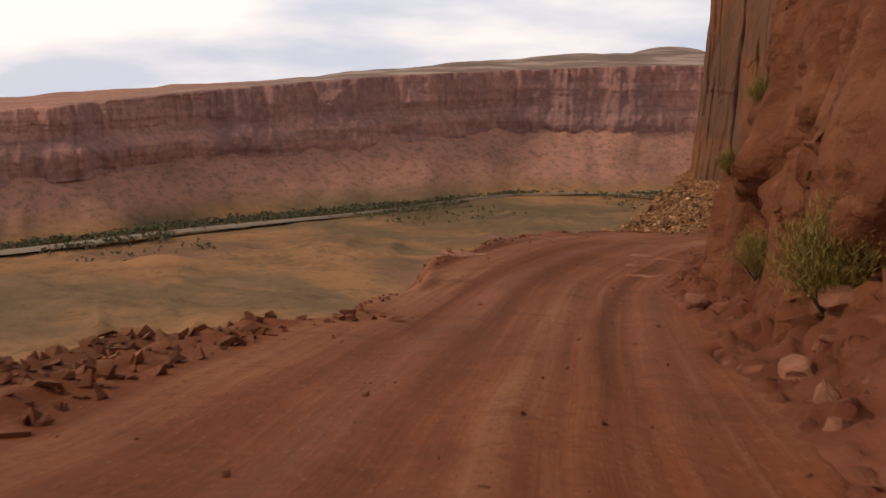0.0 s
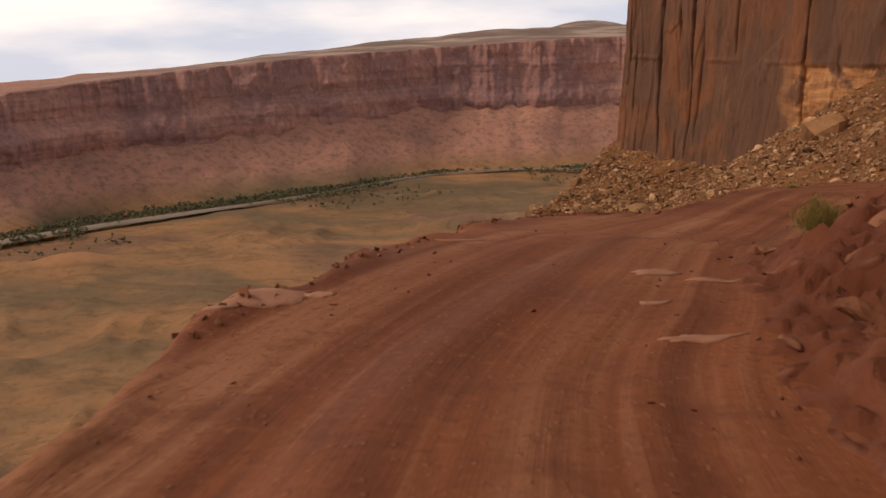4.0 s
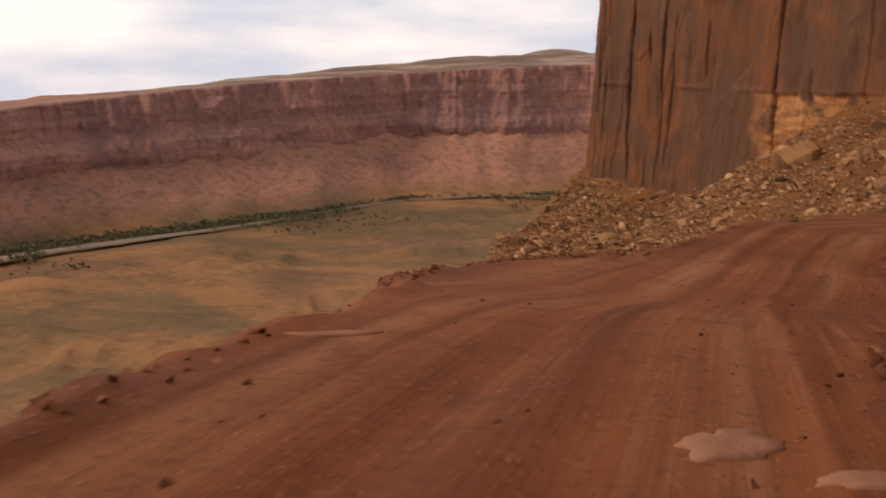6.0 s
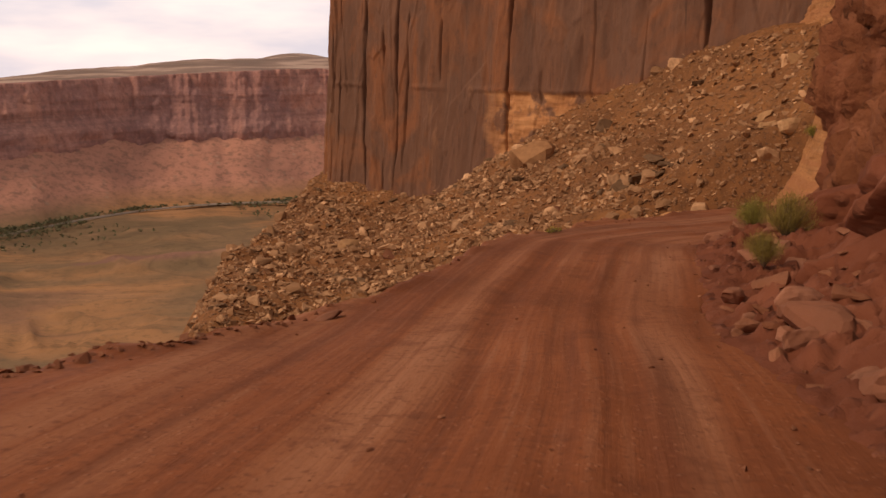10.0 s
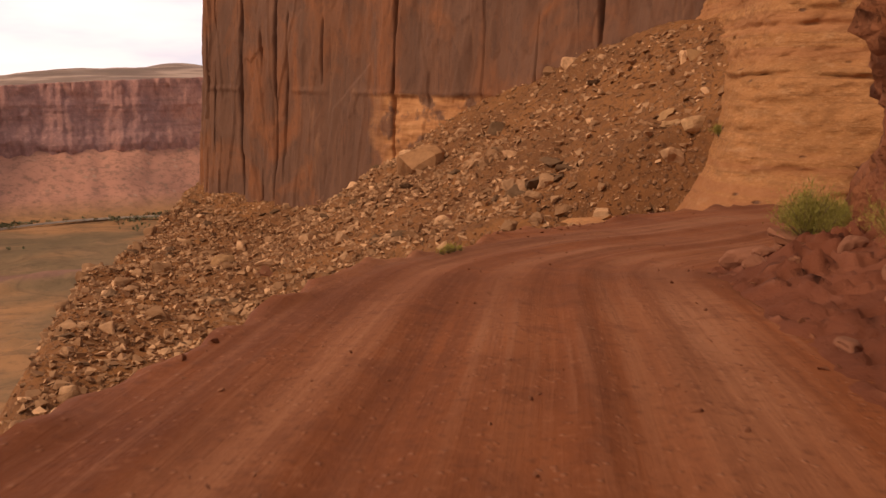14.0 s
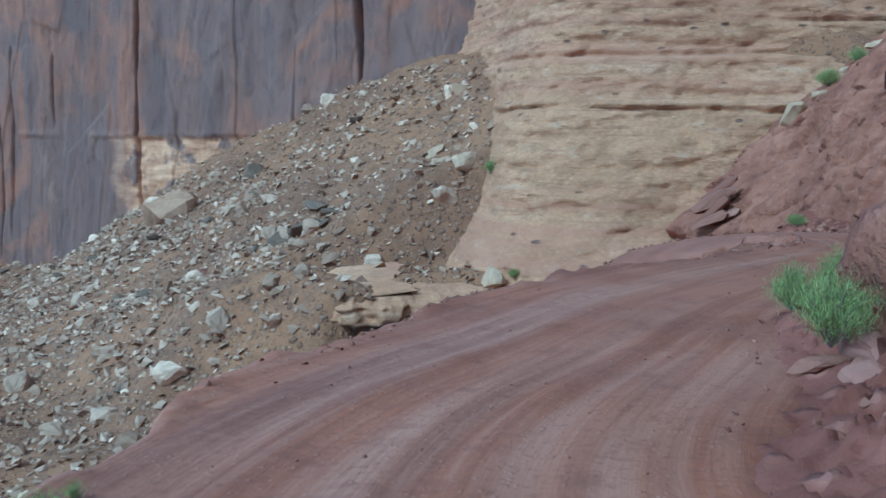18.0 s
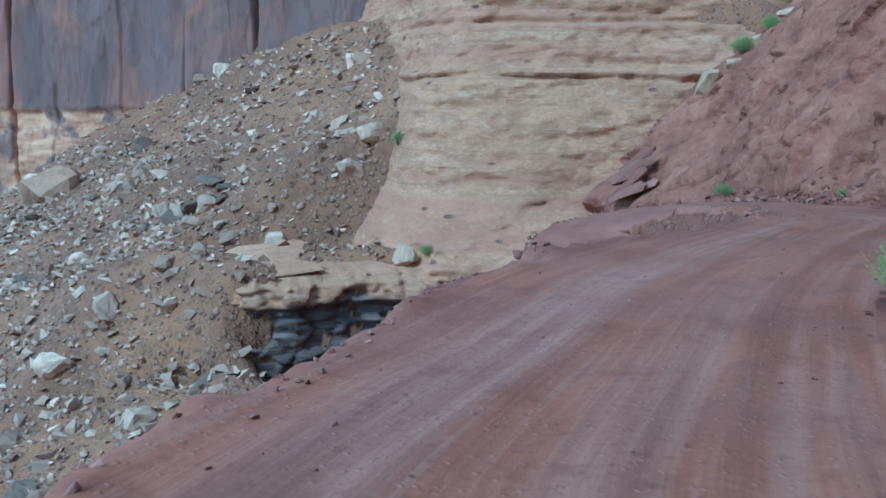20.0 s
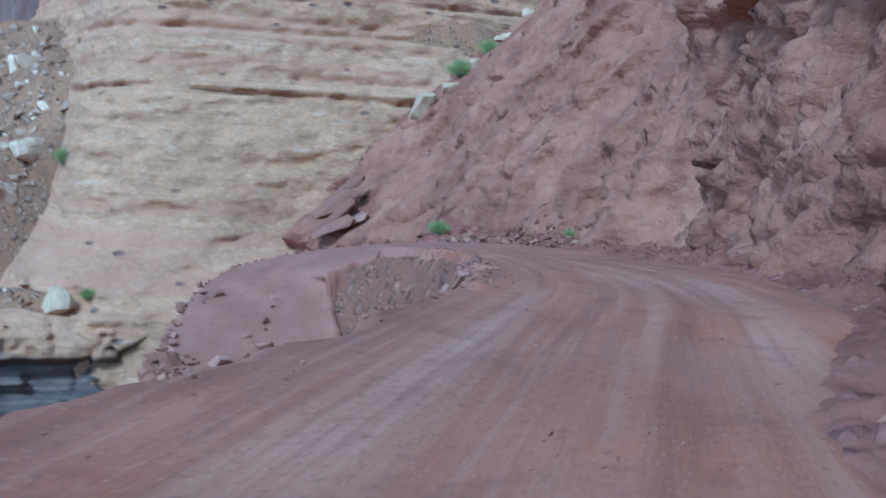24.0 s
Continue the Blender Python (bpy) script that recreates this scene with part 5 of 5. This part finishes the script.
shrub(25.5, 51.6, 1.15, "bushy green shrub above a stack of red slabs", M_GREEN, z=-7.35)
shrub(31.5, 56.1, 1.2, "bushy green roadside shrub under the red wall", M_GREEN, z=-8.4)
shrub(35.0, 58.4, 1.0, "green shrub on the roadside bank", M_GREEN, top=-7.3)
shrub(24.1, 48.7, 1.4, "tall yellow-green shrub leaning over the roadside bank", M_BRUSH, top=-4)
shrub(20.3, 45.0, 0.9, "bushy yellow-green shrub against the rock outcrop", M_BRUSH, top=-4)
shrub(38.2, 59.0, 1.2, "green shrub leaning over the roadside bank", M_GREEN, top=-7.3)
shrub(84.0, 83.6, 1.5, "small green shrub at the wall foot", M_GREEN, top=-8, tall=0.7)
shrub(81.2, 74.8, 0.7, "small green shrub at the wall foot", M_GREEN, top=-8)
for x, y, size in ((21.6, 56.35, 0.28), (21.85, 56.6, 0.36), (22.1, 56.85, 0.34), (22.4, 57.1, 0.24)):
    shrub(x, y, size, "bright green grass tuft at the outer road edge", M_GRASS, top=-5, blades=900, tall=0.8)
shrub(97.0, 127.0, 2.4, "low green shrub beside a pale boulder", M_GREEN, tall=0.8)
shrub(86.0, 112.8, 1.7, "low green shrub on the pale ledge", M_GREEN, z=-20.9, tall=0.6)
shrub(116.5, 94.6, 2.4, "green shrub on the rim of the red slope", M_GREEN, tall=0.8)
shrub(112.0, 95.4, 2.6, "green shrub above the red slope", M_GREEN, tall=0.8)


# ---- river and its trees ----
def river_line():
    return spline([(-420, 470), (-275, 572), (-182, 655), (-60, 745), (20, 822), (75, 858), (130, 872), (190, 866), (260, 840)], 6)


def build_river(shift, wide, lift):
    ln = river_line()
    nl = left_normals(ln)
    off = np.linspace(-1, 1, 7)
    w = np.interp(np.arange(len(ln)), [0, len(ln) * 0.45, len(ln) * 0.6, len(ln) * 0.8, len(ln)], [1.3, 0.9, 0.12, 0.25, 0.8])
    w = w * wide * (1 + 0.25 * vnoise(np.arange(len(ln)) * 0.2, shift, seed=7))
    o = off[None] * w[:, None] + shift
    x, y = ln[:, 0, None] + nl[:, 0, None] * o, ln[:, 1, None] + nl[:, 1, None] * o
    z = -127.2 + lift - 1.5 * np.abs(off[None]) ** 3 + 0 * x
    return grid_mesh("water", np.stack([x, y, z], -1), flip=True)


def water_material():
    n = Nodes("silty_river")
    n.bump(n.noise(0.3, 4), 0.2, 0.2)
    return n.done(n.ramp(n.noise(0.02, 4), [(0.3, (0.25, 0.19, 0.135)), (0.7, (0.32, 0.25, 0.19))]), 0.6, 0.3)


structure("water", build_river(0, 4.8, 0.4), water_material(), "silty brown river far below", "river")


def river_trees():
    ln = river_line()
    nl = left_normals(ln)
    vs, fs = [], []
    rnd = random.Random(5)
    for i in range(0, len(ln)):
        for _ in range(46):
            f = rnd.random()
            o = rnd.gauss(19, 7) if f < 0.72 else (rnd.gauss(-9, 5) if f < 0.93 else rnd.gauss(-45, 14))
            if o < 0 and fbm(i * 0.05, 3.0, octaves=2, seed=77) < 0.05:
                continue
            x, y = ln[i, 0] + nl[i, 0] * o + rnd.gauss(0, 3), ln[i, 1] + nl[i, 1] * o + rnd.gauss(0, 3)
            h = rnd.uniform(0.7, 2.3)
            for _ in range(7):
                a = rnd.uniform(0, 6.28)
                c = Vector((x + math.cos(a) * rnd.uniform(0, h * 0.8), y + math.sin(a) * rnd.uniform(0, h * 0.8), -128.0 + rnd.uniform(0.1, 1) * h))
                n = len(vs)
                for _ in range(4):
                    vs.append((c + Vector((rnd.gauss(0, 1), rnd.gauss(0, 1), rnd.gauss(0, 0.8))) * h * 0.35)[:])
                fs += [(n, n + 1, n + 2), (n, n + 2, n + 3), (n, n + 3, n + 1)]
    me = bpy.data.meshes.new("riverside_trees")
    me.from_pydata(vs, [], fs)
    me.materials.append(M_TREES)
    tagged(new("riverside_trees", me), "dark green thickets lining the river", "trees", kind="stuff")


river_trees()


# ---- pale bedrock showing through the road ----
M_BEDROCK = rock_material("pink_bedrock", (0.38, 0.170, 0.100), (0.50, 0.255, 0.160))


def bedrock(x, y, rx, ry, turn, seed):
    rnd = random.Random(seed)
    bm = bmesh.new()
    rings = []
    for f, up in ((1.0, -0.03), (0.95, 0.010), (0.55, 0.018), (0.2, 0.018)):
        ring = []
        for k in range(30):
            a = 6.2832 * k / 30
            w = 1 + 0.42 * noise.noise((math.cos(a) * 1.7 + seed, math.sin(a) * 1.7, f * 0.3)) + 0.22 * noise.noise((math.cos(a) * 4.3, math.sin(a) * 4.3, seed))
            px, py = math.cos(a) * rx * f * w, math.sin(a) * ry * f * w
            wx, wy = x + px * math.cos(turn) - py * math.sin(turn), y + px * math.sin(turn) + py * math.cos(turn)
            ring.append(bm.verts.new((wx, wy, ground_at(wx, wy, line[0, 2])[0] + up + 0.002 * rnd.uniform(-1, 1))))
        rings.append(ring)
    for r0, r1 in zip(rings, rings[1:]):
        for k in range(30):
            bm.faces.new((r0[k], r0[(k + 1) % 30], r1[(k + 1) % 30], r1[k]))
    bm.faces.new(rings[-1])
    for f in bm.faces:
        f.smooth = True
    me = bpy.data.meshes.new("bedrock_patch")
    bm.to_mesh(me)
    bm.free()
    me.materials.append(M_BEDROCK)
    tagged(new("bedrock_patch", me), "smooth pinkish bedrock patch showing through the dirt", "rock", "bedrock patches in the road")


bedrock(0.30, 21.7, 0.62, 0.30, 0.65, 3)
bedrock(0.86, 21.98, 0.17, 0.11, 0.3, 4)
bedrock(-0.15, 21.2, 0.30, 0.16, 0.5, 11)
bedrock(5.08, 23.8, 0.42, 0.24, 0.7, 5)
bedrock(5.65, 23.2, 0.45, 0.14, 0.2, 12)
bedrock(4.43, 21.7, 0.25, 0.09, 0.4, 6)
bedrock(2.85, 26.9, 0.36, 0.14, 0.3, 7)
bedrock(4.4, 20.2, 0.45, 0.1, 0.3, 8)
bedrock(-2.9, 12.2, 0.4, 0.25, 0.3, 9)

pebbles = []
for _ in range(2600):
    i = rng.randrange(int(np.searchsorted(S, 36)), int(np.searchsorted(S, 150)))
    off = rng.uniform(-0.98, 0.98)
    off = off * (WL[i] if off > 0 else WR[i])
    x, y = line[i, 0] + NL[i, 0] * off, line[i, 1] + NL[i, 1] * off
    pebbles.append((x, y, ground_at(x, y, line[i, 2] + 2.5)[0], min(0.02 * rng.paretovariate(2.0), 0.11)))
scree("pebbles", pebbles, M_ROCK_RED, "scattered pebbles on the dirt road")

island = []
for _ in range(1500):
    i = rng.randrange(int(np.searchsorted(S, 128)), TOP - 20)
    off = WL[i] + rng.uniform(-0.2, 0.6) + min(rng.expovariate(1.3), 2.4)
    x, y = line[i, 0] + NL[i, 0] * off, line[i, 1] + NL[i, 1] * off
    if rng.random() < 0.35 + 0.6 * float(fbm(S[i] * 0.12, 2.0, octaves=2, seed=110)):
        island.append((x, y, ground_at(x, y, -5.0)[0], min(0.13 * rng.paretovariate(1.7), 0.7)))
scree("bank_rocks", island, M_ROCK_PINK, "pink and tan rocks on the bank between the road legs")

outer = []
for _ in range(2600):
    i = rng.randrange(TOP + 60, len(S) - 1)
    off = -(WR[i] + 1.2 - min(rng.expovariate(0.55), 5.5))
    x, y = line[i, 0] + NL[i, 0] * off, line[i, 1] + NL[i, 1] * off
    if rng.random() < 0.45 + 0.6 * float(fbm(x * 0.25, y * 0.25, octaves=2, seed=112)):
        outer.append((x, y, ground_at(x, y, -6.0)[0], min(0.3 * rng.paretovariate(1.6), 1.5)))
scree("outer_bank_rocks", outer, M_ROCK_RED, "angular red rocks on the outer bank of the lower road")
